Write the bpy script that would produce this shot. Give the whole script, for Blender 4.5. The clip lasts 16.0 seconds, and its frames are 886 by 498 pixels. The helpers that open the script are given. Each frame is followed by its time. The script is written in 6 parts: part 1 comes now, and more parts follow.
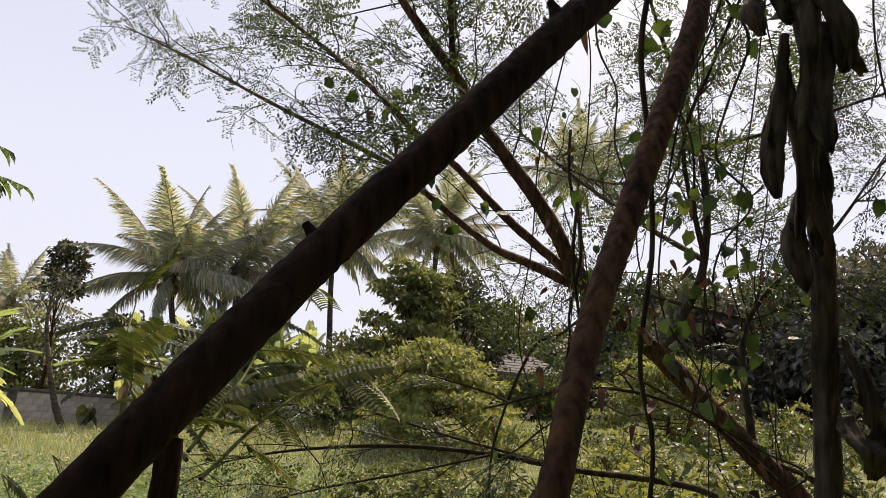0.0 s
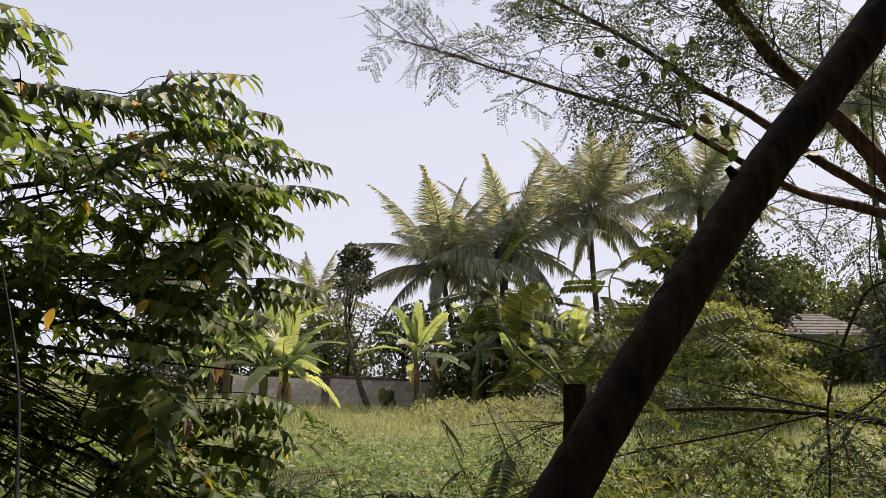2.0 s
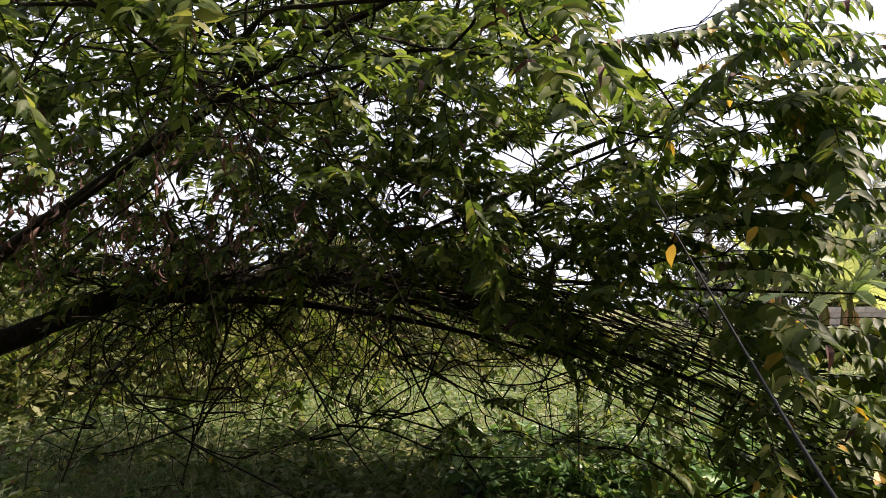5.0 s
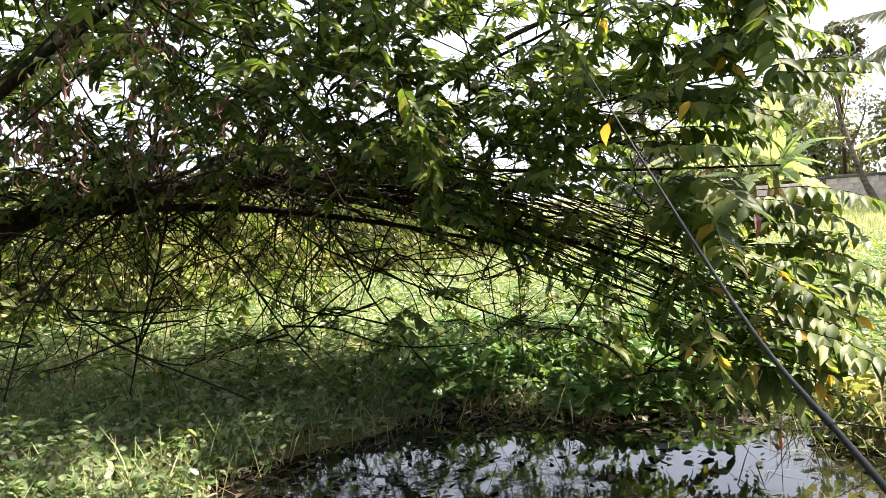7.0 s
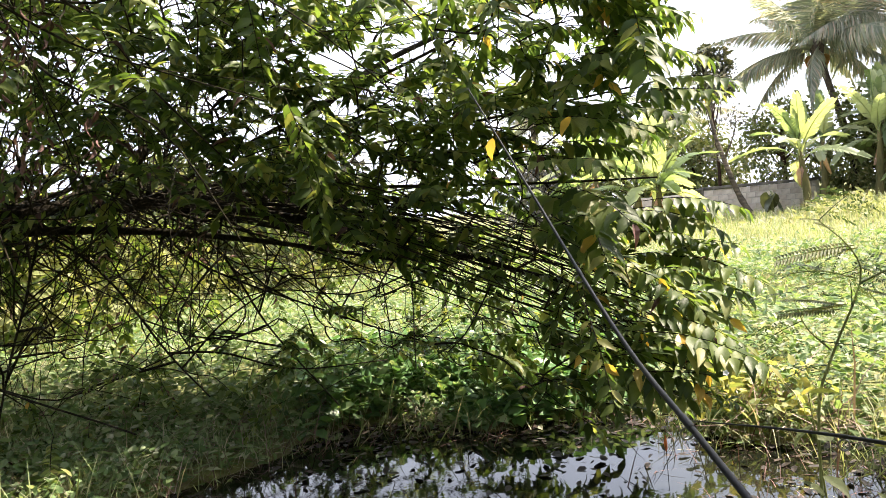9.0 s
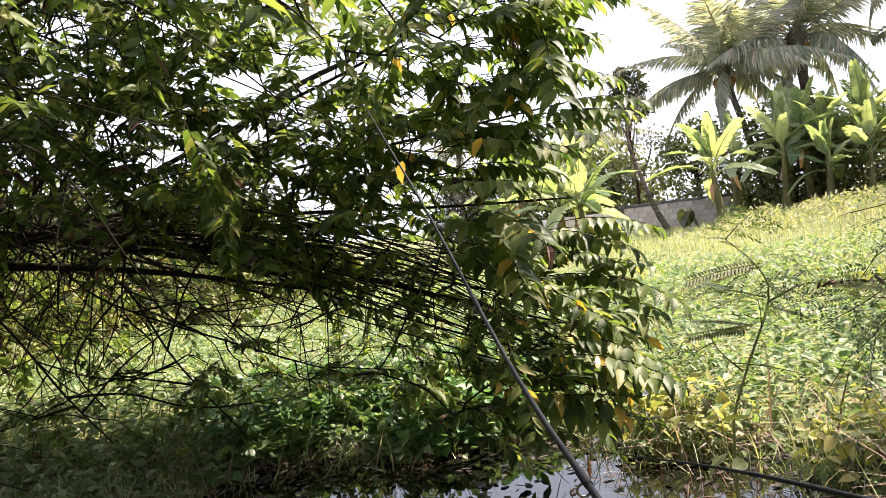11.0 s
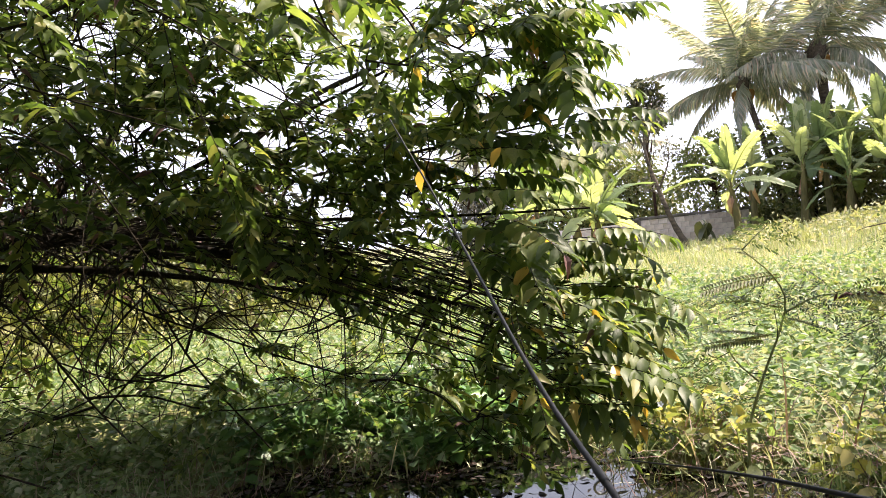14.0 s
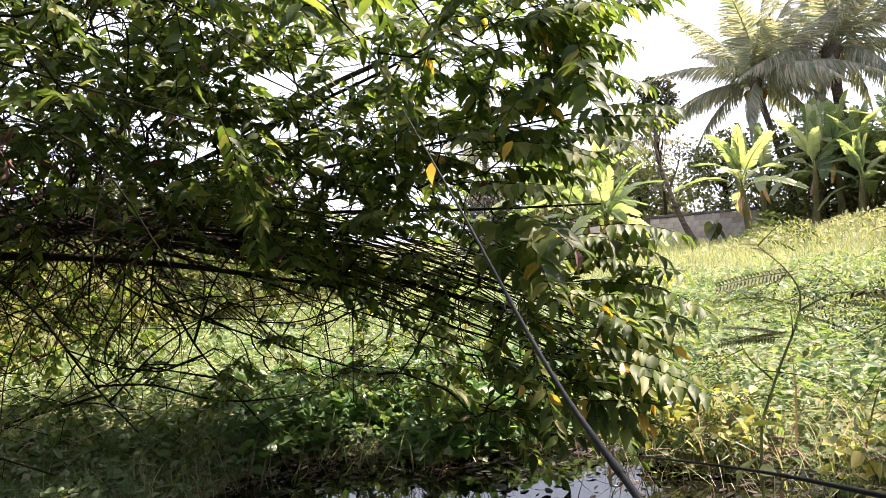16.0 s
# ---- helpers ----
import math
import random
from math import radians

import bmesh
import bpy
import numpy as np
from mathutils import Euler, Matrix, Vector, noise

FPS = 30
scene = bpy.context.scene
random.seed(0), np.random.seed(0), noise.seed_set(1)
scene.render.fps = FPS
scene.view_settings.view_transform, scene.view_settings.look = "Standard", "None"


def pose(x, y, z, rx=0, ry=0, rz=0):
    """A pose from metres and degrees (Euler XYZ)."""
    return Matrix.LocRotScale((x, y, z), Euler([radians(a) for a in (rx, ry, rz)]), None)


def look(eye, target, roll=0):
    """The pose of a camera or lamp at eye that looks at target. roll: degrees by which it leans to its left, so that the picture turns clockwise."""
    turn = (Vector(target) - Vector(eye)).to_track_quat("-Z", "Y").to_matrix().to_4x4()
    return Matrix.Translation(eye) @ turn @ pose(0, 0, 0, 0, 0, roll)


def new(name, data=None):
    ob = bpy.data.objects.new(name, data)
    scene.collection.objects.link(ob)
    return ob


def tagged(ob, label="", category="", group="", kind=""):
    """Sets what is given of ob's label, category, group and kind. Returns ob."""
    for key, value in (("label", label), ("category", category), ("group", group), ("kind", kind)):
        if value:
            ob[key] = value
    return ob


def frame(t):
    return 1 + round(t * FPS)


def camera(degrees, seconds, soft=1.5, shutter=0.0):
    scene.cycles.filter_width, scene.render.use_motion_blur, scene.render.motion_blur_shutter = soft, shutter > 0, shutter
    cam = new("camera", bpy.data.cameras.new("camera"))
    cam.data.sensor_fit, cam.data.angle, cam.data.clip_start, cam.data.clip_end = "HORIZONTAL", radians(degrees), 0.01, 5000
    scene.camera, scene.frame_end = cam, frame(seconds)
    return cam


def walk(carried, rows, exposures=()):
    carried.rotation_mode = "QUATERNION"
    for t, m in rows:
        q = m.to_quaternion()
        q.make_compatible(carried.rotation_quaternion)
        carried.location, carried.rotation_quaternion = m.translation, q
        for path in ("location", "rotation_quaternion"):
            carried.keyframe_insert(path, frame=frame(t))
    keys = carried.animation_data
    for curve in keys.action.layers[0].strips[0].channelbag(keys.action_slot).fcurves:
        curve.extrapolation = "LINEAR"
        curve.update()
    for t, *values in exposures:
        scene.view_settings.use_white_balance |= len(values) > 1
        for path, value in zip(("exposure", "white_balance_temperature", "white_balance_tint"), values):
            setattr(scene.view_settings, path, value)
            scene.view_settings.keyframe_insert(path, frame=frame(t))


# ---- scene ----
cam = camera(63.2, 16.0, soft=0.7)
PATH = [
    (0, (-0.086, 0.431, 1.168), (-0.148, 2.374, 1.639), 5.0),
    (0.5, (-0.104, 0.417, 1.144), (-0.188, 2.371, 1.566), 3.6),
    (1, (-0.11, 0.417, 1.149), (-0.228, 2.367, 1.578), 2.1),
    (1.5, (-0.155, 0.383, 1.15), (-0.547, 2.297, 1.576), 1.3),
    (2, (-0.214, 0.339, 1.122), (-0.956, 2.16, 1.483), 2.6),
    (2.5, (-0.276, 0.264, 1.108), (-1.346, 1.912, 1.48), 4.8),
    (3, (-0.352, 0.253, 1.11), (-1.673, 1.722, 1.42), 5.1),
    (3.5, (-0.37, 0.242, 1.106), (-1.771, 1.636, 1.412), 4.1),
    (4, (-0.393, 0.215, 1.117), (-1.924, 1.466, 1.422), 2.4),
    (4.5, (-0.414, 0.226, 1.104), (-2.042, 1.35, 1.383), 1.8),
    (5, (-0.451, 0.2, 1.087), (-2.215, 1.125, 1.257), -0.9),
    (5.2, (-0.462, 0.196, 1.075), (-2.251, 1.087, 1.142), 0.1),
    (7.3, (-0.478, 0.228, 1.051), (-2.168, 1.291, 0.935), -4.4),
    (7.5, (-0.485, 0.228, 1.048), (-2.188, 1.27, 0.935), -3.8),
    (8, (-0.485, 0.235, 1.047), (-2.182, 1.289, 0.944), -4.4),
    (8.5, (-0.475, 0.244, 1.048), (-2.114, 1.387, 0.958), -5.4),
    (9, (-0.469, 0.269, 1.049), (-2.001, 1.552, 0.957), -5.4),
    (9.5, (-0.499, 0.332, 1.049), (-1.95, 1.706, 0.982), -7.2),
    (11.8, (-0.496, 0.378, 1.052), (-1.877, 1.823, 1.005), -6.8),
    (12, (-0.489, 0.37, 1.048), (-1.873, 1.814, 1.008), -7.0),
    (12.5, (-0.487, 0.369, 1.049), (-1.873, 1.811, 1.013), -7.0),
    (13, (-0.488, 0.362, 1.048), (-1.888, 1.79, 1.019), -6.6),
    (13.5, (-0.496, 0.365, 1.045), (-1.918, 1.771, 1.014), -6.4),
    (14, (-0.487, 0.351, 1.047), (-1.911, 1.755, 1.028), -6.1),
    (14.5, (-0.491, 0.355, 1.043), (-1.917, 1.758, 1.023), -6.1),
    (15, (-0.494, 0.356, 1.039), (-1.927, 1.752, 1.014), -5.7),
    (15.5, (-0.494, 0.352, 1.039), (-1.932, 1.741, 1.007), -5.3),
    (16, (-0.501, 0.354, 1.038), (-1.941, 1.741, 1.01), -5.2),
]
walk(cam, [(t, look(eye, target, roll)) for t, eye, target, roll in PATH],
     exposures=[(0.0, 0.5, 6950, 15), (1.3, 0.5, 6950, 15), (2.2, 0.36, 6900, 14), (3.9, 0.38, 6900, 13), (4.6, 0.6, 6850, 17), (5.2, 1.12, 6800, 15), (7.3, 2.22, 6600, 9), (9.2, 2.1, 6600, 11), (12.0, 1.87, 6550, 16), (16.0, 1.87, 6550, 17)])

# ---- light ----
world = bpy.data.worlds.new("hazy_sky")
scene.world = world
world.use_nodes = True
wn, wl = world.node_tree.nodes, world.node_tree.links
SUN_EL, SUN_AZ = radians(52), radians(22)      # azimuth clockwise from +y
bg = wn["Background"]
sky = wn.new("ShaderNodeTexSky")
sky.sky_type = "NISHITA"
sky.sun_disc = False
sky.sun_elevation, sky.sun_rotation = SUN_EL, SUN_AZ
sky.air_density, sky.dust_density, sky.ozone_density = 1.0, 2.0, 1.0
dim = wn.new("ShaderNodeVectorMath"); dim.operation = "SCALE"; dim.inputs["Scale"].default_value = 0.11
haze = wn.new("ShaderNodeMix"); haze.data_type = "RGBA"
haze.inputs[7].default_value = (0.58, 0.62, 0.735, 1)
gen = wn.new("ShaderNodeTexCoord"); sep = wn.new("ShaderNodeSeparateXYZ")
thick = wn.new("ShaderNodeMapRange")                      # haze is thick near the horizon and thins out overhead
thick.inputs["From Min"].default_value, thick.inputs["From Max"].default_value = 0.25, 0.95
thick.inputs["To Min"].default_value, thick.inputs["To Max"].default_value = 0.93, 0.4
wl.new(gen.outputs["Generated"], sep.inputs[0]); wl.new(sep.outputs["Z"], thick.inputs["Value"])
wl.new(thick.outputs[0], haze.inputs["Factor"])
wl.new(sky.outputs[0], dim.inputs[0]); wl.new(dim.outputs[0], haze.inputs[6])
wl.new(haze.outputs[2], bg.inputs["Color"])
bg.inputs["Strength"].default_value = 1.0

sun_data = bpy.data.lights.new("sun", "SUN")
sun_data.energy, sun_data.angle, sun_data.color = 5.0, radians(1.0), (1.0, 0.89, 0.73)
sun = new("sun", sun_data)
sd = Vector((math.sin(SUN_AZ) * math.cos(SUN_EL), math.cos(SUN_AZ) * math.cos(SUN_EL), math.sin(SUN_EL)))
sun.matrix_world = look(sd * 60, (0, 0, 0))

# ---- materials ----
def mat(name):
    m = bpy.data.materials.new(name)
    m.use_nodes = True
    return m, m.node_tree.nodes, m.node_tree.links, m.node_tree.nodes["Principled BSDF"]


def ramp(n, l, source, stops):
    r = n.new("ShaderNodeValToRGB")
    while len(r.color_ramp.elements) < len(stops):
        r.color_ramp.elements.new(0.5)
    for e, (p, c) in zip(r.color_ramp.elements, stops):
        e.position, e.color = p, (*c, 1)
    l.new(source, r.inputs[0])
    return r.outputs[0]


def noise_tex(n, l, scale, detail=4.0, stretch=None):
    t = n.new("ShaderNodeTexNoise")
    t.inputs["Scale"].default_value, t.inputs["Detail"].default_value = scale, detail
    co = n.new("ShaderNodeTexCoord")
    if stretch:
        mp = n.new("ShaderNodeMapping")
        mp.inputs["Scale"].default_value = stretch
        l.new(co.outputs["Object"], mp.inputs[0]); l.new(mp.outputs[0], t.inputs["Vector"])
    else:
        l.new(co.outputs["Object"], t.inputs["Vector"])
    return t.outputs["Fac"]


def bump(n, l, bsdf, source, strength, distance):
    b = n.new("ShaderNodeBump")
    b.inputs["Strength"].default_value, b.inputs["Distance"].default_value = strength, distance
    l.new(source, b.inputs["Height"]); l.new(b.outputs[0], bsdf.inputs["Normal"])


def mixc(n, l, fac, a, b, mode="MIX"):
    m = n.new("ShaderNodeMix"); m.data_type = "RGBA"; m.blend_type = mode
    if isinstance(fac, (int, float)):
        m.inputs["Factor"].default_value = fac
    else:
        l.new(fac, m.inputs["Factor"])
    for i, v in ((6, a), (7, b)):
        if isinstance(v, tuple):
            m.inputs[i].default_value = (*v, 1)
        else:
            l.new(v, m.inputs[i])
    return m.outputs[2]


def leaf_mat(name, stops, rough=0.42, through_light=0.45, patch=6.0, island=True, glow=(1.3, 1.3, 0.65), gloss=0.28):
    """A leaf: each leaf of its own shade, blotched, shiny above, letting light through."""
    m, n, l, p = mat(name)
    if island:
        g = n.new("ShaderNodeNewGeometry"); src = g.outputs["Random Per Island"]
    else:
        g = n.new("ShaderNodeObjectInfo"); src = g.outputs["Random"]
    base = ramp(n, l, src, [(q, (min(1.0, c[0] * 1.15), c[1], min(1.0, c[2] * 1.8))) for q, c in stops])
    blot = ramp(n, l, noise_tex(n, l, patch, 5), [(0.3, (0.72, 0.74, 0.7)), (0.7, (1.15, 1.12, 1.05))])
    col = mixc(n, l, 0.8, base, blot, "MULTIPLY")
    l.new(col, p.inputs["Base Color"])
    p.inputs["Roughness"].default_value = rough
    p.inputs["Specular IOR Level"].default_value = gloss
    bump(n, l, p, noise_tex(n, l, patch * 9, 3), 0.25, 0.004)
    tr = n.new("ShaderNodeBsdfTranslucent")
    l.new(mixc(n, l, 1.0, col, glow, "MULTIPLY"), tr.inputs["Color"])
    mx = n.new("ShaderNodeMixShader"); mx.inputs[0].default_value = through_light
    l.new(p.outputs[0], mx.inputs[1]); l.new(tr.outputs[0], mx.inputs[2])
    l.new(mx.outputs[0], n["Material Output"].inputs["Surface"])
    return m


def bark_mat(name, dark, light, scale=14.0, rough=0.9, depth=0.01, stretch=(1, 1, 0.25)):
    m, n, l, p = mat(name)
    a = noise_tex(n, l, scale, 8, stretch)
    b = noise_tex(n, l, scale * 0.18, 3)
    col = ramp(n, l, a, [(0.3, dark), (0.72, light)])
    stain = ramp(n, l, b, [(0.35, (0.6, 0.62, 0.6)), (0.65, (1.2, 1.15, 1.05))])
    l.new(mixc(n, l, 0.9, col, stain, "MULTIPLY"), p.inputs["Base Color"])
    p.inputs["Roughness"].default_value = rough
    p.inputs["Specular IOR Level"].default_value = 0.15
    bump(n, l, p, a, 1.0, depth)
    return m


# Canopy leaf: the crown's shade is put into its darker, less translucent colour.
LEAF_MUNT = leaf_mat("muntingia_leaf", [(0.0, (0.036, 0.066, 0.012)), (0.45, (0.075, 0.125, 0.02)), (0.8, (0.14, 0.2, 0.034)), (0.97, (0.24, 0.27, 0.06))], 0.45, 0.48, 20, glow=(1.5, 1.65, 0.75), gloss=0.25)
# The same leaf, lighter and more translucent, to stand in for sunlight outside.
LEAF_MUNT_LIT = leaf_mat("muntingia_lit_leaf", [(0.0, (0.045, 0.08, 0.014)), (0.45, (0.085, 0.135, 0.022)), (0.8, (0.145, 0.205, 0.036)), (0.97, (0.24, 0.27, 0.06))], 0.45, 0.6, 20, island=False, glow=(1.5, 1.8, 0.8), gloss=0.28)
LEAF_MUNT_YELLOW = leaf_mat("yellowing_leaf", [(0.0, (0.52, 0.38, 0.04)), (0.6, (0.55, 0.4, 0.06)), (1.0, (0.36, 0.36, 0.06))])
LEAF_DRY = leaf_mat("dead_brown_leaf", [(0.0, (0.06, 0.04, 0.022)), (0.6, (0.12, 0.075, 0.04)), (1.0, (0.2, 0.13, 0.07))], 0.8, 0.12)
LEAF_SODDEN = leaf_mat("sodden_leaf", [(0.0, (0.016, 0.016, 0.009)), (0.7, (0.04, 0.035, 0.018)), (1.0, (0.09, 0.08, 0.035))], 0.5, 0.1)
LEAF_FEATHER = leaf_mat("feathery_leaflet", [(0.0, (0.035, 0.065, 0.022)), (0.6, (0.06, 0.1, 0.03)), (1.0, (0.13, 0.17, 0.05))], 0.55, 0.4)
LEAF_VINE = leaf_mat("vine_leaf", [(0.0, (0.03, 0.065, 0.014)), (0.6, (0.055, 0.11, 0.022)), (1.0, (0.13, 0.2, 0.04))], 0.45, 0.32, 30, island=False)
LEAF_SPINACH = leaf_mat("water_spinach_leaf", [(0.0, (0.08, 0.15, 0.035)), (0.5, (0.145, 0.245, 0.06)), (0.85, (0.24, 0.33, 0.115)), (1.0, (0.38, 0.43, 0.2))], 0.5, 0.42, gloss=0.22)
LEAF_LUSH = leaf_mat("lush_marsh_leaf", [(0.0, (0.06, 0.14, 0.03)), (0.5, (0.1, 0.23, 0.05)), (0.85, (0.17, 0.32, 0.08)), (1.0, (0.3, 0.43, 0.15))], 0.4, 0.4, gloss=0.45)
LEAF_BANANA = leaf_mat("banana_leaf", [(0.0, (0.13, 0.21, 0.065)), (0.5, (0.23, 0.32, 0.1)), (1.0, (0.38, 0.46, 0.165))], 0.4, 0.62, 1.5, island=False)
LEAF_BANANA_DRY = leaf_mat("dry_banana_leaf", [(0.0, (0.2, 0.14, 0.08)), (0.5, (0.4, 0.28, 0.1)), (1.0, (0.6, 0.42, 0.1))], 0.85, 0.25, 3, island=False)
LEAF_PALM = leaf_mat("palm_leaflet", [(0.0, (0.17, 0.22, 0.1)), (0.55, (0.28, 0.34, 0.165)), (0.9, (0.43, 0.45, 0.24)), (1.0, (0.5, 0.42, 0.21))], 0.55, 0.55, 1.0, glow=(1.15, 1.2, 0.7), gloss=0.2)
LEAF_DARK = leaf_mat("dark_broad_leaf", [(0.0, (0.03, 0.04, 0.014)), (0.6, (0.055, 0.07, 0.022)), (1.0, (0.12, 0.13, 0.04))], 0.45, 0.25, 2)
LEAF_SLOPE = leaf_mat("greyish_green_leaf", [(0.0, (0.055, 0.065, 0.035)), (0.6, (0.095, 0.11, 0.06)), (1.0, (0.17, 0.18, 0.11))], 0.5, 0.3, 2)
LEAF_MID = leaf_mat("bush_leaf", [(0.0, (0.07, 0.1, 0.022)), (0.6, (0.12, 0.16, 0.035)), (1.0, (0.21, 0.23, 0.06))], 0.5, 0.35, 2)
LEAF_FIELD = leaf_mat("field_weed_leaf", [(0.0, (0.15, 0.2, 0.06)), (0.5, (0.24, 0.29, 0.09)), (1.0, (0.38, 0.4, 0.16))], 0.6, 0.35, 2)
LEAF_LIGHT = leaf_mat("light_shrub_leaf", [(0.0, (0.13, 0.17, 0.035)), (0.6, (0.2, 0.25, 0.055)), (1.0, (0.31, 0.33, 0.09))], 0.55, 0.4, 2)
BANK_GRASS = leaf_mat("green_bank_grass", [(0.0, (0.14, 0.22, 0.06)), (0.5, (0.24, 0.33, 0.1)), (0.85, (0.36, 0.42, 0.17)), (1.0, (0.46, 0.42, 0.22))], 0.6, 0.3, 1)
GRASS_MAT = leaf_mat("grass_blade", [(0.0, (0.16, 0.23, 0.06)), (0.5, (0.27, 0.35, 0.1)), (0.85, (0.4, 0.46, 0.17)), (1.0, (0.5, 0.47, 0.23))], 0.6, 0.3, 1)
BARK_DARK = bark_mat("dark_bark", (0.011, 0.007, 0.005), (0.062, 0.033, 0.02), 95, depth=0.004)
BARK_RED = bark_mat("reddish_bark", (0.035, 0.019, 0.012), (0.2, 0.11, 0.068), 85, depth=0.004)
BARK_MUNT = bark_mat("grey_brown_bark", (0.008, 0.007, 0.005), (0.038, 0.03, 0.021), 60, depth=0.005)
BARK_TWIG = bark_mat("twig_bark", (0.03, 0.024, 0.018), (0.1, 0.075, 0.05), 40, depth=0.001)
BARK_PALM = bark_mat("palm_bark", (0.035, 0.03, 0.024), (0.13, 0.105, 0.085), 5, stretch=(1, 1, 3), depth=0.03)
STEM_BANANA = bark_mat("banana_stem", (0.06, 0.06, 0.025), (0.2, 0.17, 0.08), 6, depth=0.004)
STRAW = leaf_mat("dry_straw_stem", [(0.0, (0.12, 0.08, 0.045)), (0.5, (0.24, 0.185, 0.095)), (1.0, (0.42, 0.36, 0.19))], 0.8, 0.1)
LEAF_YOUNG = leaf_mat("yellow_green_weed", [(0.0, (0.14, 0.19, 0.04)), (0.5, (0.25, 0.31, 0.06)), (1.0, (0.44, 0.44, 0.1))], 0.5, 0.4)
STEM_GREEN = bark_mat("green_stem", (0.14, 0.16, 0.06), (0.3, 0.32, 0.14), 30, depth=0.001)
DRY_SHEATH = bark_mat("dry_leaf_sheath", (0.03, 0.024, 0.019), (0.18, 0.145, 0.118), 70, stretch=(1, 1, 0.15), depth=0.004)
HUSK = bark_mat("coconut_husk", (0.2, 0.1, 0.03), (0.4, 0.22, 0.07), 8)

# ---- mesh helpers ----
def rng(seed):
    return np.random.default_rng(seed)


def mesh_of(name, verts, faces, material, smooth=False):
    me = bpy.data.meshes.new(name)
    me.from_pydata([tuple(v) for v in np.asarray(verts, float)], [], [tuple(f) for f in faces])
    me.materials.append(material)
    if smooth:
        me.polygons.foreach_set("use_smooth", [True] * len(me.polygons))
    me.update()
    return me


def flat_mesh(name, verts, faces, material, smooth=False):
    """Fast way for very many faces of one size: verts (n, 3), faces (m, k)."""
    me = bpy.data.meshes.new(name)
    v, f = np.asarray(verts, np.float32), np.asarray(faces, np.int32)
    k = f.shape[1]
    me.vertices.add(len(v)); me.vertices.foreach_set("co", v.ravel())
    me.loops.add(f.size); me.loops.foreach_set("vertex_index", f.ravel())
    me.polygons.add(len(f))
    me.polygons.foreach_set("loop_start", np.arange(0, f.size, k, dtype=np.int32))
    me.polygons.foreach_set("use_smooth", np.full(len(f), smooth))
    me.update(calc_edges=True)
    me.validate()
    me.materials.append(material)
    return me


def thing(name, at=(0, 0, 0), label="", category="", group="", kind=""):
    e = new(name)
    e.empty_display_size = 0.1
    e.location = at
    return tagged(e, label, category, group, kind)


def part(name, me, parent, label="", m=None):
    ob = new(name, me)
    ob.parent = parent
    if m is not None:
        ob.matrix_basis = m
    return tagged(ob, label)


def top(name, me, label, category, group="", kind=""):
    return tagged(new(name, me), label, category, group, kind)


def smooth_path(pts, n):
    """n points on a Catmull-Rom curve through pts."""
    p = np.asarray(pts, float)
    if len(p) == 2:
        return p[0] + (p[1] - p[0]) * np.linspace(0, 1, n)[:, None]
    q = np.vstack([2 * p[0] - p[1], p, 2 * p[-1] - p[-2]])
    u = np.linspace(0, len(p) - 1 - 1e-6, n)
    i = u.astype(int); f = (u - i)[:, None]
    a, b, c, d = q[i], q[i + 1], q[i + 2], q[i + 3]
    return 0.5 * (2 * b + (c - a) * f + (2 * a - 5 * b + 4 * c - d) * f ** 2 + (3 * b - a - 3 * c + d) * f ** 3)


def tube(pts, radii, sides=8, rough=0.0, seed=0, cap=True):
    """Rings along a path; returns verts and quads (the caps as degenerate-free fans of quads)."""
    p = np.asarray(pts, float); n = len(p)
    r = np.interp(np.linspace(0, 1, n), np.linspace(0, 1, len(radii)), radii)
    t = np.gradient(p, axis=0); t /= np.linalg.norm(t, axis=1)[:, None] + 1e-9
    ref = np.array([0, 0, 1.0]) if abs(t[0][2]) < 0.9 else np.array([1.0, 0, 0])
    verts = []
    a = np.linspace(0, 2 * math.pi, sides, endpoint=False)
    g = rng(seed)
    for k in range(n):
        s = np.cross(ref, t[k]); s /= np.linalg.norm(s) + 1e-9
        u = np.cross(t[k], s)
        rr = r[k] * (1 + rough * (g.random(sides) - 0.5))
        verts.append(p[k] + rr[:, None] * (np.cos(a)[:, None] * s + np.sin(a)[:, None] * u))
    verts = np.vstack(verts)
    i = np.arange(n - 1)[:, None] * sides; j = np.arange(sides)[None]
    f = np.stack([i + j, i + (j + 1) % sides, i + sides + (j + 1) % sides, i + sides + j], -1).reshape(-1, 4)
    return verts, f


def join(items):
    """Joins (verts, faces) pairs with faces of one size."""
    vs, fs, o = [], [], 0
    for v, f in items:
        vs.append(v); fs.append(np.asarray(f) + o); o += len(v)
    return np.vstack(vs), np.vstack(fs)


def frames_from(dirs, ups):
    """Rotation matrices (n,3,3) with columns x=dir, y=side, z=up-ish."""
    x = dirs / (np.linalg.norm(dirs, axis=1)[:, None] + 1e-9)
    y = np.cross(ups, x); y /= np.linalg.norm(y, axis=1)[:, None] + 1e-9
    z = np.cross(x, y)
    return np.stack([x, y, z], -1)


def scatter(tv, tf, pos, rot, scale):
    """Copies of a template leaf at places, joined."""
    tv, tf = np.asarray(tv, float), np.asarray(tf)
    n = len(pos)
    s = np.asarray(scale, float)
    s = s[:, None, None] if s.ndim == 1 else s[:, None, :]
    v = np.einsum("nij,nkj->nki", rot, tv[None] * s) + np.asarray(pos)[:, None, :]
    f = tf[None] + (np.arange(n) * len(tv))[:, None, None]
    return v.reshape(-1, 3), f.reshape(-1, tf.shape[1])


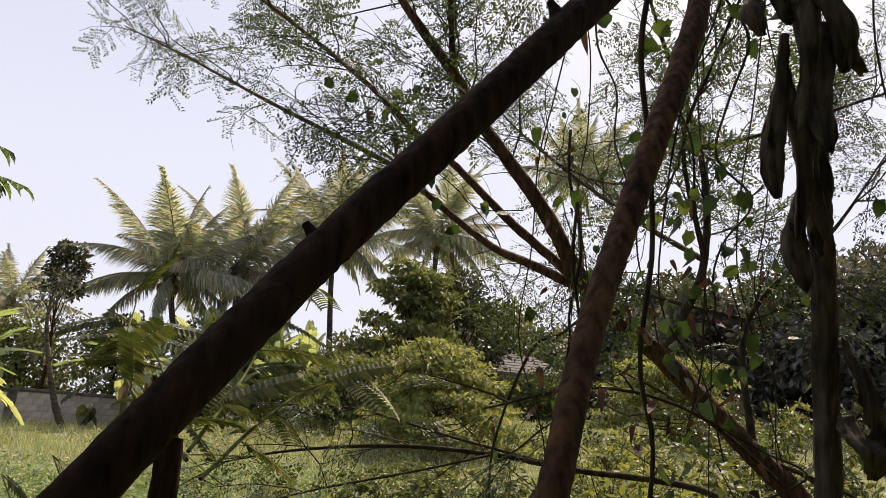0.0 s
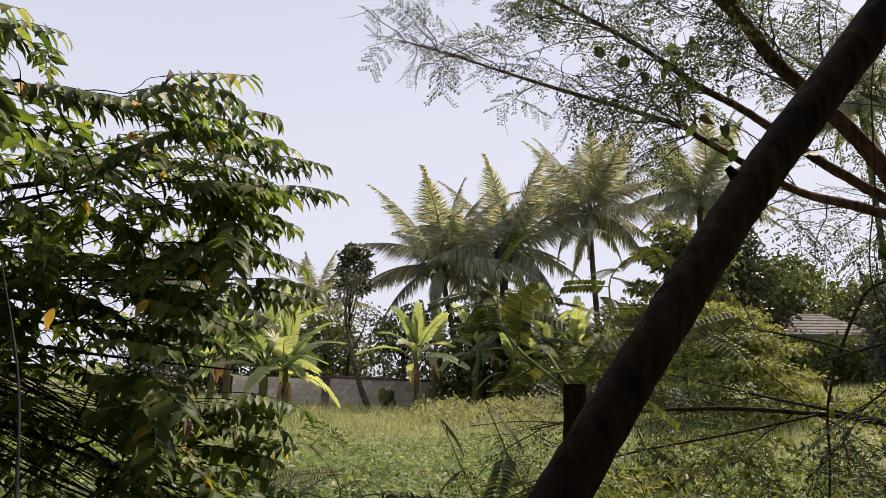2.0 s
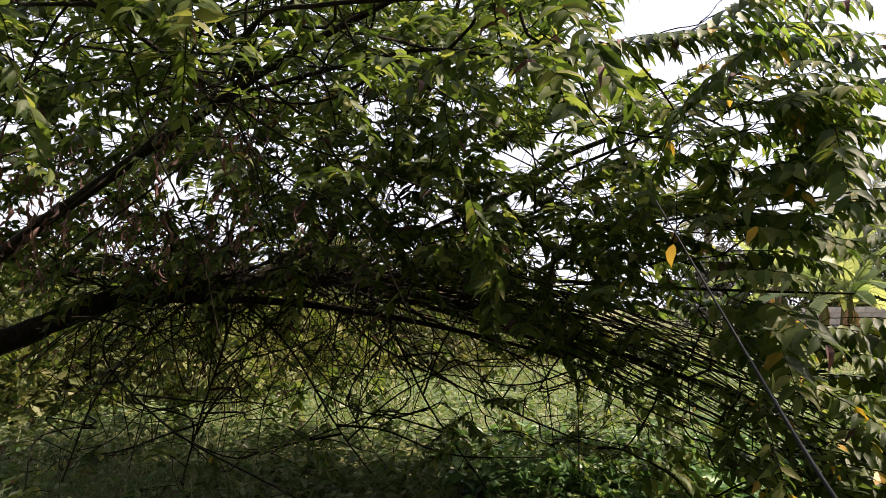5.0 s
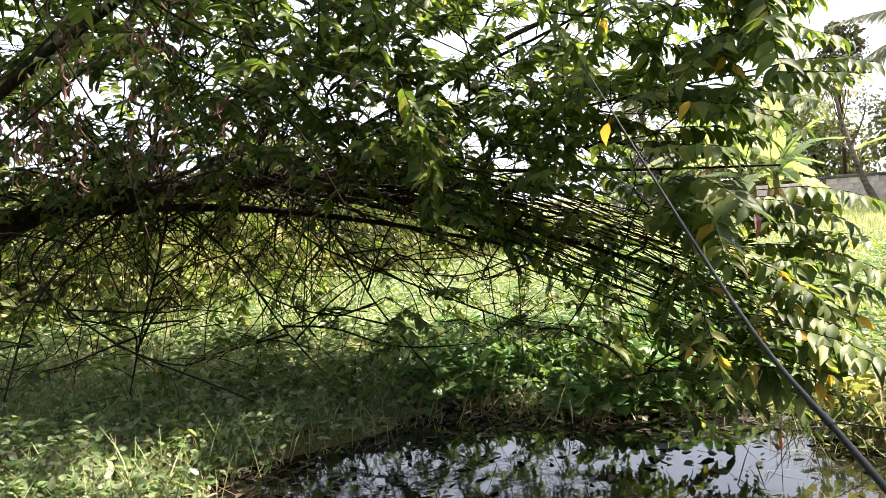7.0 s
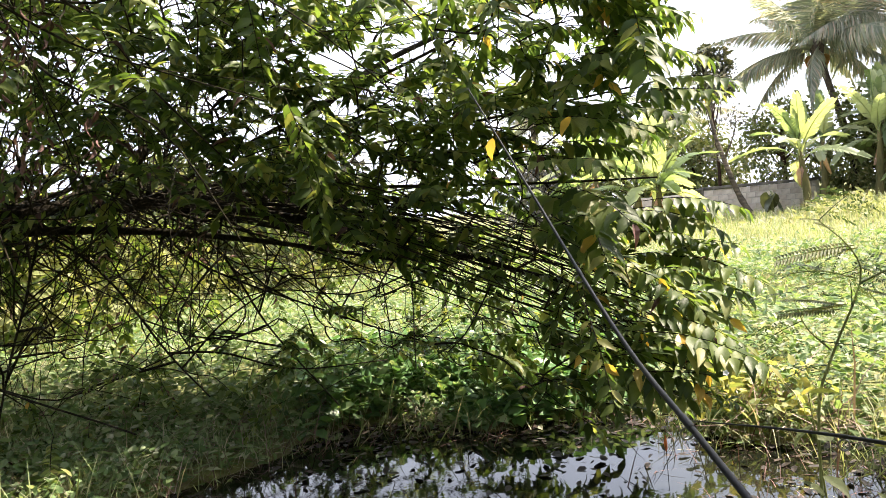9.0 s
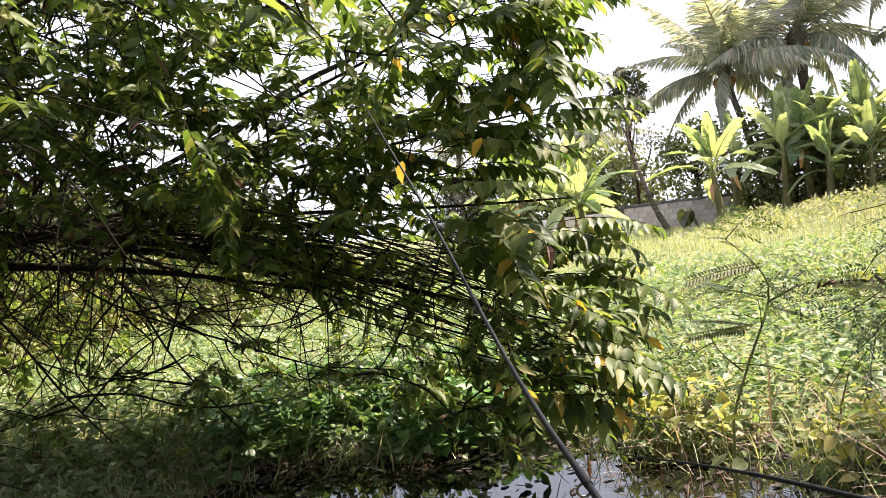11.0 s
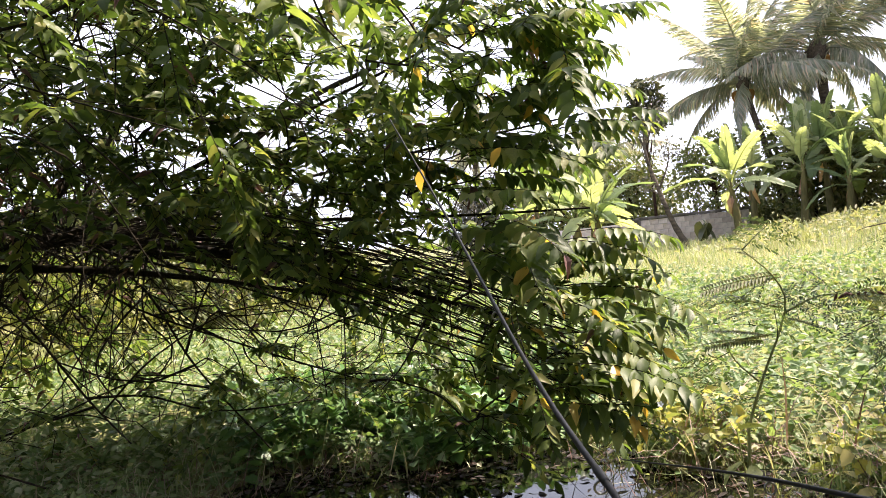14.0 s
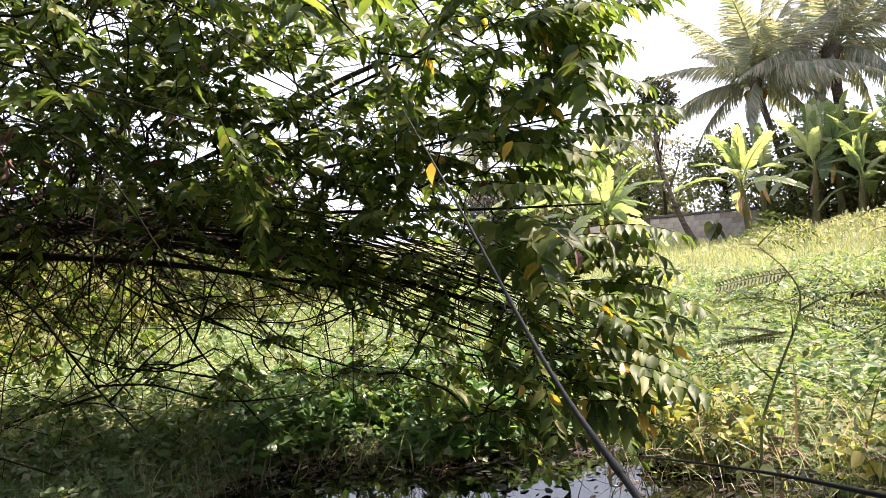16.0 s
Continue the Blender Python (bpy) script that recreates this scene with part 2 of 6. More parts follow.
# leaf templates: along +x, face up +z, length 1
LANCE_V = np.array([(0, 0, 0), (0.35, 0, 0.0), (0.7, 0, -0.07), (1, 0, -0.2), (0.14, 0.13, 0.03), (0.4, 0.215, 0.05), (0.72, 0.12, -0.02), (0.14, -0.12, 0.03), (0.4, -0.205, 0.05), (0.72, -0.12, -0.02)])
LANCE_F = np.array([(0, 1, 4), (1, 5, 4), (1, 2, 6), (1, 6, 5), (2, 3, 6), (0, 7, 1), (1, 7, 8), (1, 8, 9), (1, 9, 2), (2, 9, 3)])
OVAL_V = np.array([(0, 0, 0), (0.5, 0, -0.03), (1, 0, -0.12), (0.22, 0.24, 0.05), (0.65, 0.2, 0.02), (0.22, -0.24, 0.05), (0.65, -0.2, 0.02)])
OVAL_F = np.array([(0, 1, 3), (1, 4, 3), (1, 2, 4), (0, 5, 1), (1, 5, 6), (1, 6, 2)])
CARD_V = np.array([(0, 0, 0), (0.45, 0.26, 0.05), (1, 0, -0.08), (0.45, -0.26, 0.05)])
CARD_F = np.array([(0, 2, 1), (0, 3, 2)])
BLADE_V = np.array([(0, 0.02, 0), (0, -0.02, 0), (0.55, 0.016, 0.06), (0.55, -0.016, 0.06), (1, 0, -0.05)])
BLADE_F = np.array([(0, 1, 3), (0, 3, 2), (2, 3, 4)])


def quads_as_tris(f):
    f = np.asarray(f)
    return np.vstack([f[:, [0, 1, 2]], f[:, [0, 2, 3]]])


def tube3(*a, **k):
    v, f = tube(*a, **k)
    return v, quads_as_tris(f)


def unit(v):
    v = np.asarray(v, float)
    return v / (np.linalg.norm(v, axis=-1, keepdims=True) + 1e-9)

# ---- ground and water ----
POND = np.array((-2.28, 1.71)); VIEW = np.array((-0.86, 0.51)); SIDE = np.array((0.51, 0.86))


def smoothstep(a, b, x):
    u = np.clip((np.asarray(x, float) - a) / (b - a), 0, 1)
    return u * u * (3 - 2 * u)


def pond_depth(x, y):
    """1 at the middle of the open water, 0 at its ragged edge, below 0 outside."""
    dx, dy = np.asarray(x) - POND[0], np.asarray(y) - POND[1]
    a, b = (dx * VIEW[0] + dy * VIEW[1]) / 1.26, (dx * SIDE[0] + dy * SIDE[1]) / 1.55
    wob = 0.09 * np.sin(5.1 * dx + 2.3 * dy) + 0.07 * np.sin(3.7 * dy - 8.2 * dx + 1.3)
    return 1 - np.sqrt(a * a + b * b) + wob


def ground_z(x, y):
    x, y = np.asarray(x, float), np.asarray(y, float)
    rise = np.clip(1.0 + 0.115 * x, 0.1, 4.5)
    z = 0.04 + rise * smoothstep(6.5, 24, y) + 0.05 * np.sin(0.9 * x + 0.4 * y) * np.sin(0.7 * y - 0.3 * x)
    z = z + 0.035 * np.clip(y - 30, 0, 400) * smoothstep(-20, 10, x)
    z = z + 0.12 * smoothstep(1.7, 0.6, np.hypot(x + 0.1, y + 0.1))
    d = pond_depth(x, y)
    return z - 0.42 * smoothstep(-0.12, 0.35, d)


def axis(fine, lo, hi, step, far):
    a = list(np.arange(lo, hi + 1e-6, step)); s = step
    left, right = [], []
    for sign, out, start in ((-1, left, lo), (1, right, hi)):
        v, s = start, step
        while abs(v) < far:
            s *= 1.35; v += sign * s; out.append(v)
    return np.array(left[::-1] + a + right)


gx, gy = axis(0, -9.0, 7.0, 0.2, 900), axis(0, -2.0, 16.0, 0.2, 900)
X, Y = np.meshgrid(gx, gy, indexing="ij")
Z = ground_z(X, Y)
gv = np.stack([X, Y, Z], -1).reshape(-1, 3)
ni, nj = X.shape
ii, jj = np.meshgrid(np.arange(ni - 1), np.arange(nj - 1), indexing="ij")
gf = np.stack([ii * nj + jj, (ii + 1) * nj + jj, (ii + 1) * nj + jj + 1, ii * nj + jj + 1], -1).reshape(-1, 4)
m, n, l, p = mat("damp_soil_with_weeds")
soil = ramp(n, l, noise_tex(n, l, 3.0, 8), [(0.3, (0.06, 0.075, 0.025)), (0.5, (0.12, 0.13, 0.045)), (0.7, (0.2, 0.185, 0.085))])
big = ramp(n, l, noise_tex(n, l, 0.25, 4), [(0.35, (0.8, 0.85, 0.7)), (0.65, (1.25, 1.15, 1.0))])
l.new(mixc(n, l, 0.9, soil, big, "MULTIPLY"), p.inputs["Base Color"])
p.inputs["Roughness"].default_value = 0.95
bump(n, l, p, noise_tex(n, l, 18, 8), 0.9, 0.05)
ground = top("ground", flat_mesh("ground", gv, gf, m, True), "muddy earth covered in weeds and grass", "ground", kind="structure")

m, n, l, p = mat("murky_pond_water")
p.inputs["Base Color"].default_value = (0.008, 0.009, 0.006, 1)
p.inputs["Roughness"].default_value = 0.04
p.inputs["IOR"].default_value = 1.33
p.inputs["Specular IOR Level"].default_value = 0.9
bump(n, l, p, noise_tex(n, l, 9, 3), 0.08, 0.01)
wx, wy = np.meshgrid(np.linspace(-4.6, 0.6, 40), np.linspace(-0.8, 4.4, 40), indexing="ij")
wv = np.stack([wx, wy, np.full_like(wx, -0.015)], -1).reshape(-1, 3)
i, j = np.meshgrid(np.arange(39), np.arange(39), indexing="ij")
wf = np.stack([i * 40 + j, (i + 1) * 40 + j, (i + 1) * 40 + j + 1, i * 40 + j + 1], -1).reshape(-1, 4)
water = top("water", flat_mesh("water", wv, wf, m, True), "still murky pond water reflecting the bright sky", "water", kind="structure")

# ---- low plants ----
def polar(g, count, d0, d1, a0, a1, power=1.0):
    """Places round the standing point, angles in degrees to the left of +y."""
    d = d0 + (d1 - d0) * g.random(count) ** power
    a = np.radians(a0 + (a1 - a0) * g.random(count))
    return -0.4 - d * np.sin(a), 0.3 + d * np.cos(a)


def leaf_rot(g, count, tilt):
    az = g.random(count) * 2 * math.pi
    el = g.normal(0, tilt, count)
    d = np.stack([np.cos(az) * np.cos(el), np.sin(az) * np.cos(el), np.sin(el)], -1)
    up = np.stack([g.normal(0, tilt, count), g.normal(0, tilt, count), np.ones(count)], -1)
    return frames_from(d, up)


g = rng(11)
x, y = polar(g, 150000, 2.0, 13.0, -45, 112, 1.1)
d = pond_depth(x, y)
clump = np.array([noise.noise((a * 0.9, b * 0.9, 0.0)) for a, b in zip(x, y)])
keep = (d < -0.05 + 0.12 * g.random(len(x))) & (g.random(len(x)) < 0.78 + 0.5 * clump) & (np.hypot(x + 0.3, y - 0.2) > 1.9) & ((y > 0.9 - 0.25 * (x + 3) + 0.5 * clump) | (g.random(len(x)) < 0.75)) & (g.random(len(x)) < smoothstep(13.0, 9.0, np.hypot(x + 0.4, y - 0.3)))
x, y, d, clump = x[keep], y[keep], d[keep], clump[keep]
h = (0.05 + 0.15 * g.random(len(x)) + 0.1 * np.clip(clump, -0.5, 1)) * smoothstep(0.02, -0.5, d) + 0.025
size = (0.032 + 0.034 * g.random(len(x))) * (1 + 0.03 * np.hypot(x, y))
v, f = scatter(OVAL_V, OVAL_F, np.stack([x, y, ground_z(x, y) + h], -1), leaf_rot(g, len(x), 0.42), size)
top("water_spinach", flat_mesh("water_spinach", v, f, LEAF_SPINACH), "bed of bright green water spinach over the pond", "water plants", kind="stuff")

# lush broad leaves beyond the open water
x, y = polar(g, 26000, 3.3, 5.6, 30, 68, 0.9)
d = pond_depth(x, y)
lush = smoothstep(31, 38, np.degrees(np.arctan2(-x - 0.4, y - 0.3)) + 4 * np.sin(3 * x)) * smoothstep(5.6, 4.5, np.hypot(x + 0.4, y - 0.3) + 0.3 * np.sin(4 * x + 2 * y)) * smoothstep(66, 54, np.degrees(np.arctan2(-x - 0.4, y - 0.3)))
keep = (d < -0.05) & (g.random(len(x)) < lush)
x, y, d = x[keep], y[keep], d[keep]
h = (0.03 + 0.14 * g.random(len(x))) * smoothstep(0.0, -0.3, d) + 0.03
v, f = scatter(OVAL_V * (1, 1.3, 1), OVAL_F, np.stack([x, y, np.maximum(ground_z(x, y), -0.01) + h], -1), leaf_rot(g, len(x), 0.5), g.uniform(0.045, 0.1, len(x)))
top("marsh_weeds", flat_mesh("marsh_weeds", v, f, LEAF_LUSH, True), "lush green marsh weeds at the edge of the pond", "water plants", kind="stuff")

# stems of the bed
x, y = polar(g, 9000, 2.0, 8, -45, 112, 1.2)
d = pond_depth(x, y); keep = (d < 0.12) & (np.hypot(x + 0.3, y - 0.2) > 1.9); x, y = x[keep], y[keep]
az = g.random(len(x)) * 6.28; el = g.uniform(0.2, 1.3, len(x))
dirs = np.stack([np.cos(az) * np.cos(el), np.sin(az) * np.cos(el), np.sin(el)], -1)
v, f = scatter(BLADE_V * (1, 0.5, 0.6), BLADE_F, np.stack([x, y, np.maximum(ground_z(x, y), -0.02)], -1), frames_from(dirs, np.tile((0.1, 0.2, 1.0), (len(x), 1))), g.uniform(0.12, 0.32, len(x)))
top("plant_stems", flat_mesh("plant_stems", v, f, GRASS_MAT), "pale thin stems among the water plants", "stems", kind="stuff")


def grass(name, x, y, hmin, hmax, wide, seed, label, material):
    g = rng(seed)
    az = g.random(len(x)) * 6.28; el = g.normal(1.15, 0.25, len(x))
    dirs = np.stack([np.cos(az) * np.cos(el), np.sin(az) * np.cos(el), np.sin(el)], -1)
    up = np.stack([-np.cos(az), -np.sin(az), np.full(len(x), 0.3)], -1)
    hh = g.uniform(hmin, hmax, len(x))
    sc = np.stack([hh, np.full(len(x), wide) * g.uniform(0.6, 1.4, len(x)) * 25, hh], -1)
    v, f = scatter(BLADE_V, BLADE_F, np.stack([x, y, ground_z(x, y) - 0.02], -1), frames_from(dirs, up), sc)
    return top(name, flat_mesh(name, v, f, material), label, "grass", kind="stuff")


x, y = polar(g, 110000, 7.5, 31, -42, 80, 0.9)
grass("field_grass", x, y, 0.08, 0.3, 0.012, 21, "sunlit pale green grass on the rising field", GRASS_MAT)
bx, by = g.uniform(-8.5, -3.0, 26000), g.uniform(-2.2, 2.2, 26000)
k = (pond_depth(bx, by) < -0.1) & (by < 1.0 - 0.25 * (bx + 3.0))
grass("bank_grass", bx[k], by[k], 0.04, 0.17, 0.005, 22, "tall pale grass on the pond bank", BANK_GRASS)
x, y = polar(g, 5000, 2.2, 3.9, 5, 112)
k = np.abs(pond_depth(x, y)) < 0.22
grass("water_edge_grass", x[k], y[k], 0.08, 0.28, 0.005, 23, "dry and green grass at the water's edge", BANK_GRASS)

# tall weeds along the foot of the wall and the banana plants
x, y = polar(g, 46000, 14.5, 24.5, -6, 31, 0.8)
tuft = np.array([noise.noise((a * 0.8, b * 0.8, 3.0)) for a, b in zip(x, y)])
far = np.hypot(x + 0.4, y - 0.3)
wall_clear = np.degrees(np.arctan2(-x - 0.4, y - 0.3)) < 24 - 3 * g.random(len(x))
keep = (g.random(len(x)) < 0.35 + 1.1 * tuft) & (wall_clear | (far < 17)) & (g.random(len(x)) < smoothstep(14.5, 20, far))
x, y, tuft = x[keep], y[keep], tuft[keep]
h = g.random(len(x)) * (0.18 + 0.4 * np.clip(tuft + 0.25, 0, 1))
v, f = scatter(OVAL_V * (1, 0.8, 1), OVAL_F, np.stack([x, y, ground_z(x, y) + h], -1), leaf_rot(g, len(x), 0.7), g.uniform(0.09, 0.19, len(x)))
top("field_weeds", flat_mesh("field_weeds", v, f, LEAF_FIELD), "pale green weeds at the top of the field", "weeds", kind="stuff")
grass("tall_grass", x[::2], y[::2], 0.25, 0.6, 0.012, 24, "tall pale grass among the weeds of the field", GRASS_MAT)

# ---- tree makers ----
def leaf_cloud(g, centres, radii, count, size, flat=0.75, template=(CARD_V, CARD_F), hollow=0.45):
    """Leaves in uneven clumps, thicker towards their outside."""
    centres, radii = np.asarray(centres, float), np.asarray(radii, float)
    w = radii ** 2; pick = g.choice(len(radii), count, p=w / w.sum())
    dirs = unit(g.normal(size=(count, 3)))
    rad = (hollow + (1 - hollow) * g.random(count) ** 0.6) * radii[pick] * (1 + 0.25 * g.normal(size=count))
    pos = centres[pick] + dirs * rad[:, None] * (1, 1, flat)
    d = unit(dirs + g.normal(0, 0.8, (count, 3)) + (0, 0, -0.35))
    up = unit(g.normal(0, 0.6, (count, 3)) + (0, 0, 1.0))
    return scatter(*template, pos, frames_from(d, up), size * g.uniform(0.6, 1.3, count))


def broad_tree(name, base, height, spread, leaf, bark, seed, label, leaves=5000, size=0.2, clumps=16, low=0.25, lean=(0, 0), trunk=0.12, group="", flat=0.7, tight=0.34):
    g = rng(seed)
    bx, by = base
    bz = float(ground_z(bx, by)) - 0.05
    t = thing(name, (bx, by, bz), label, "tree" if "tree" in name else "bush", group)
    tip = np.array((lean[0], lean[1], height * 0.8))
    items = [tube3(smooth_path([(0, 0, 0), tip * 0.35 + (0.05, 0.04, 0), tip * 0.7, tip], 9), [trunk, trunk * 0.75, trunk * 0.25], 8, 0.15, seed)]
    part("trunk", mesh_of("trunk", *items[0], bark, True), t)
    cs, rs = [], []
    for k in range(clumps):
        a = k * 2.4 + g.random() * 0.8
        hfrac = low + (1 - low) * (k + 0.5 * g.random()) / clumps
        prof = math.sin(min(1.0, (1.02 - hfrac) / (1.02 - low) * 1.1 + 0.15) * math.pi / 2)
        rr = spread * prof * (0.45 + 0.5 * g.random())
        c = np.array((math.cos(a) * rr, math.sin(a) * rr, hfrac * height)) + tip * (hfrac, hfrac, 0)
        cs.append(c); rs.append(spread * tight * (0.7 + 0.6 * g.random()))
        root = tip * min(1.0, hfrac * 0.75)
        part("limb", flat_mesh("limb", *tube3(smooth_path([root, (root + c) / 2 + (0, 0, -0.06 * height), c], 6), [trunk * 0.35, trunk * 0.12], 5), bark, True), t)
    part("crown", flat_mesh("crown", *leaf_cloud(g, cs, rs, int(leaves * 1.5), size * 1.25, flat), leaf), t)
    return t


def frond_mesh(name, seed, length, droop, hang, pairs=116):
    """A coconut frond along +x with hanging leaflets on both sides."""
    g = rng(seed)
    s = np.linspace(0, 1, 12)
    path = np.stack([length * (s - 0.12 * droop * s ** 2), 0.05 * length * np.sin(2 * s + seed), -length * droop * s ** 2.2], -1)
    items = [tube3(path, [0.045, 0.025, 0.006], 4)]
    at = np.linspace(0.14, 0.99, pairs)
    pos = np.stack([np.interp(at, s, path[:, k]) for k in range(3)], -1)
    tan = unit(np.gradient(pos, axis=0))
    for side in (-1, 1):
        ll = length * 0.235 * np.sin(np.clip(at * 1.15, 0, 1) * math.pi * 0.86 + 0.25) * g.uniform(0.85, 1.15, pairs)
        d = unit(tan * (0.4 + 0.45 * at[:, None]) + np.array((0, side, 0)) * (1.35 - 0.6 * hang - 0.3 * at[:, None]) + (0, 0, -0.15 - 0.7 * hang) + g.normal(0, 0.2, (pairs, 3)))
        tv = np.array([(0, 0.02, 0), (0, -0.02, 0), (0.5, 0.022, -0.05), (0.5, -0.022, -0.05), (1, 0, -0.34)])
        sc = np.stack([ll, np.full(pairs, 1.0), ll], -1)
        items.append(scatter(tv, BLADE_F, pos, frames_from(d, np.tile((0, 0, 1.0), (pairs, 1))), sc))
    return flat_mesh(name, *join(items), LEAF_PALM)


FRONDS = [frond_mesh("frond", 30 + k, ln, dr, hg) for k, (ln, dr, hg) in enumerate([(4.5, 0.34, 0.5), (4.4, 0.44, 0.7), (4.2, 0.54, 0.9), (4.5, 0.2, 0.1), (3.8, 0.62, 1.0), (4.6, 0.3, 0.25)])]


def coconut_palm(base, hub, seed, label, fronds=22, size=1.0, nuts=5, thick=0.17):
    g = rng(seed)
    bz = float(ground_z(*base)) - 0.1
    t = thing("coconut_palm", (*base, bz), label, "palm tree", "coconut palms behind the wall")
    h = np.array(hub) - (*base, bz)
    pts = smooth_path([(0, 0, 0), h * (0.2, 0.2, 0.35) + (0.1, 0, 0), h * (0.65, 0.65, 0.75), h], 22)
    part("trunk", mesh_of("trunk", *tube3(pts, [thick * 1.5, thick, thick * 0.85, thick], 12, 0.12, seed), BARK_PALM, True), t)
    for k in range(fronds):
        az = k * 137.5 + g.uniform(-14, 14)
        u = k / (fronds - 1)
        el = 80 - 94 * u ** 0.9 + g.uniform(-10, 10)
        me = FRONDS[3] if u < 0.16 else FRONDS[5] if u < 0.4 else FRONDS[int(g.integers(0, 3))] if u < 0.78 else FRONDS[4]
        s = size * g.uniform(0.85, 1.1) * (0.9 if u > 0.8 else 1)
        part("frond", me, t, m=Matrix.Translation(h + (0, 0, 0.1)) @ pose(0, 0, 0, g.uniform(-18, 18), -el, az) @ Matrix.Diagonal((s, s, s, 1)))
    sheath = join([tube3(smooth_path([h + (0, 0, -0.5), h + (0, 0, 0.1), h + (0, 0, 0.7)], 5), [thick * 1.1, thick * 2.0, 0.05], 9, 0.4, seed)])
    part("crown_sheath", mesh_of("crown_sheath", *sheath, DRY_SHEATH, True), t, "fibrous brown sheath")
    for k in range(nuts):
        a = k * 2.1 + seed
        bm = bmesh.new(); bmesh.ops.create_icosphere(bm, subdivisions=2, radius=0.13)
        for q in bm.verts:
            q.co.z *= 1.25; q.co.x *= 1 + 0.1 * math.sin(3 * q.co.z * 8)
        me = bpy.data.meshes.new("coconut"); bm.to_mesh(me); bm.free(); me.materials.append(HUSK)
        part("coconut", me, t, "orange-brown coconut", Matrix.Translation(h + (0.32 * math.cos(a), 0.32 * math.sin(a), -0.28 - 0.1 * (k % 2))))
    return t


def banana_leaf_mesh(name, seed, length, width, droop, material, tears=7):
    """A blade along +x: midrib, two halves folded up a little, torn into strips."""
    g = rng(seed)
    n = 26
    s = np.linspace(0, 1, n)
    px = length * (s - 0.18 * droop * s ** 2); pz = length * (0.12 * s - droop * s ** 2.3)
    w = width * np.clip(np.sin(np.pi * np.clip(s * 0.93 + 0.06, 0, 1)) ** 0.42, 0.02, 1) * np.clip((s - 0.16) / 0.12, 0.06, 1)
    items = [tube3(np.stack([px, 0 * px, pz - 0.008], -1), [0.028, 0.016, 0.004], 5)]
    for side in (-1, 1):
        torn = set(g.choice(np.arange(4, n - 2), tears, replace=False).tolist())
        v, f, o = [], [], 0
        start = 0
        for k in range(1, n):
            if k in torn or k == n - 1:
                seg = np.arange(start, k + 1); drop = g.uniform(0, 0.3) * width
                gap = 0.012 * length * g.uniform(0.2, 1)
                for q, idx in enumerate(seg):
                    inset = gap * (q / max(1, len(seg) - 1) - 0.5) * -2
                    v += [(px[idx], 0, pz[idx]), (px[idx] + inset * 0.4 + 0.05 * length * 0.5, side * w[idx] * 0.55, pz[idx] + 0.05 * width - drop * 0.2),
                          (px[idx] + inset + 0.05 * length, side * w[idx], pz[idx] - 0.06 * width - drop + 0.02 * width * math.sin(3 * idx))]
                for q in range(len(seg) - 1):
                    a = o + q * 3
                    f += [(a, a + 1, a + 4), (a, a + 4, a + 3), (a + 1, a + 2, a + 5), (a + 1, a + 5, a + 4)]
                o += 3 * len(seg); start = k
        items.append((np.array(v), np.array(f)))
    return flat_mesh(name, *join(items), material, True)


BLADES = [banana_leaf_mesh("leaf_blade", 50 + k, ln, wd, dr, LEAF_BANANA, tr) for k, (ln, wd, dr, tr) in enumerate([(2.2, 0.29, 0.34, 9), (2.4, 0.31, 0.6, 12), (2.1, 0.25, 0.16, 5), (2.2, 0.29, 0.7, 14)])]
DEADS = [banana_leaf_mesh("dead_leaf", 60 + k, 0.85, 0.09, 0.5 + 0.3 * k, LEAF_BANANA_DRY, 12) for k in range(2)]


def banana_plant(base, height, seed, label, leaves=8, dead=3, size=1.0, turn=0.0):
    g = rng(seed)
    bz = float(ground_z(*base)) - 0.05
    t = thing("banana_plant", (*base, bz), label, "banana plant", "banana plants by the wall")
    hub = np.array((g.uniform(-0.15, 0.15), g.uniform(-0.15, 0.15), height * 1.12))
    part("stem", mesh_of("stem", *tube3(smooth_path([(0, 0, 0), hub * 0.5 + (0.03, 0, 0), hub], 8), [0.13, 0.1, 0.05], 10, 0.08, seed), STEM_BANANA, True), t)
    size *= 0.8
    leaves += 4
    for k in range(leaves):
        u = k / max(1, leaves - 1)
        el = 86 - 74 * u ** 1.35 + g.uniform(-10, 10)
        az = turn + k * 137.5 + g.uniform(-20, 20)
        me = BLADES[2] if u < 0.3 else BLADES[int(g.integers(0, 2))] if u < 0.75 else BLADES[3 if g.random() < 0.5 else 1]
        s = size * g.uniform(0.8, 1.12)
        part("leaf", me, t, m=Matrix.Translation(hub + (0, 0, -0.2 * u * height)) @ pose(0, 0, 0, g.uniform(-30, 30), -el, az) @ Matrix.Diagonal((s, s, s, 1)))
    for k in range(dead):
        az = turn + 60 + k * 100 + g.uniform(-30, 30)
        part("dead_leaf", DEADS[k % 2], t, "hanging dry yellow-brown leaf", Matrix.Translation(hub * (1, 1, 0.8)) @ pose(0, 0, 0, g.uniform(-40, 40), g.uniform(48, 75), az) @ Matrix.Diagonal((size, size, size, 1)))
    return t


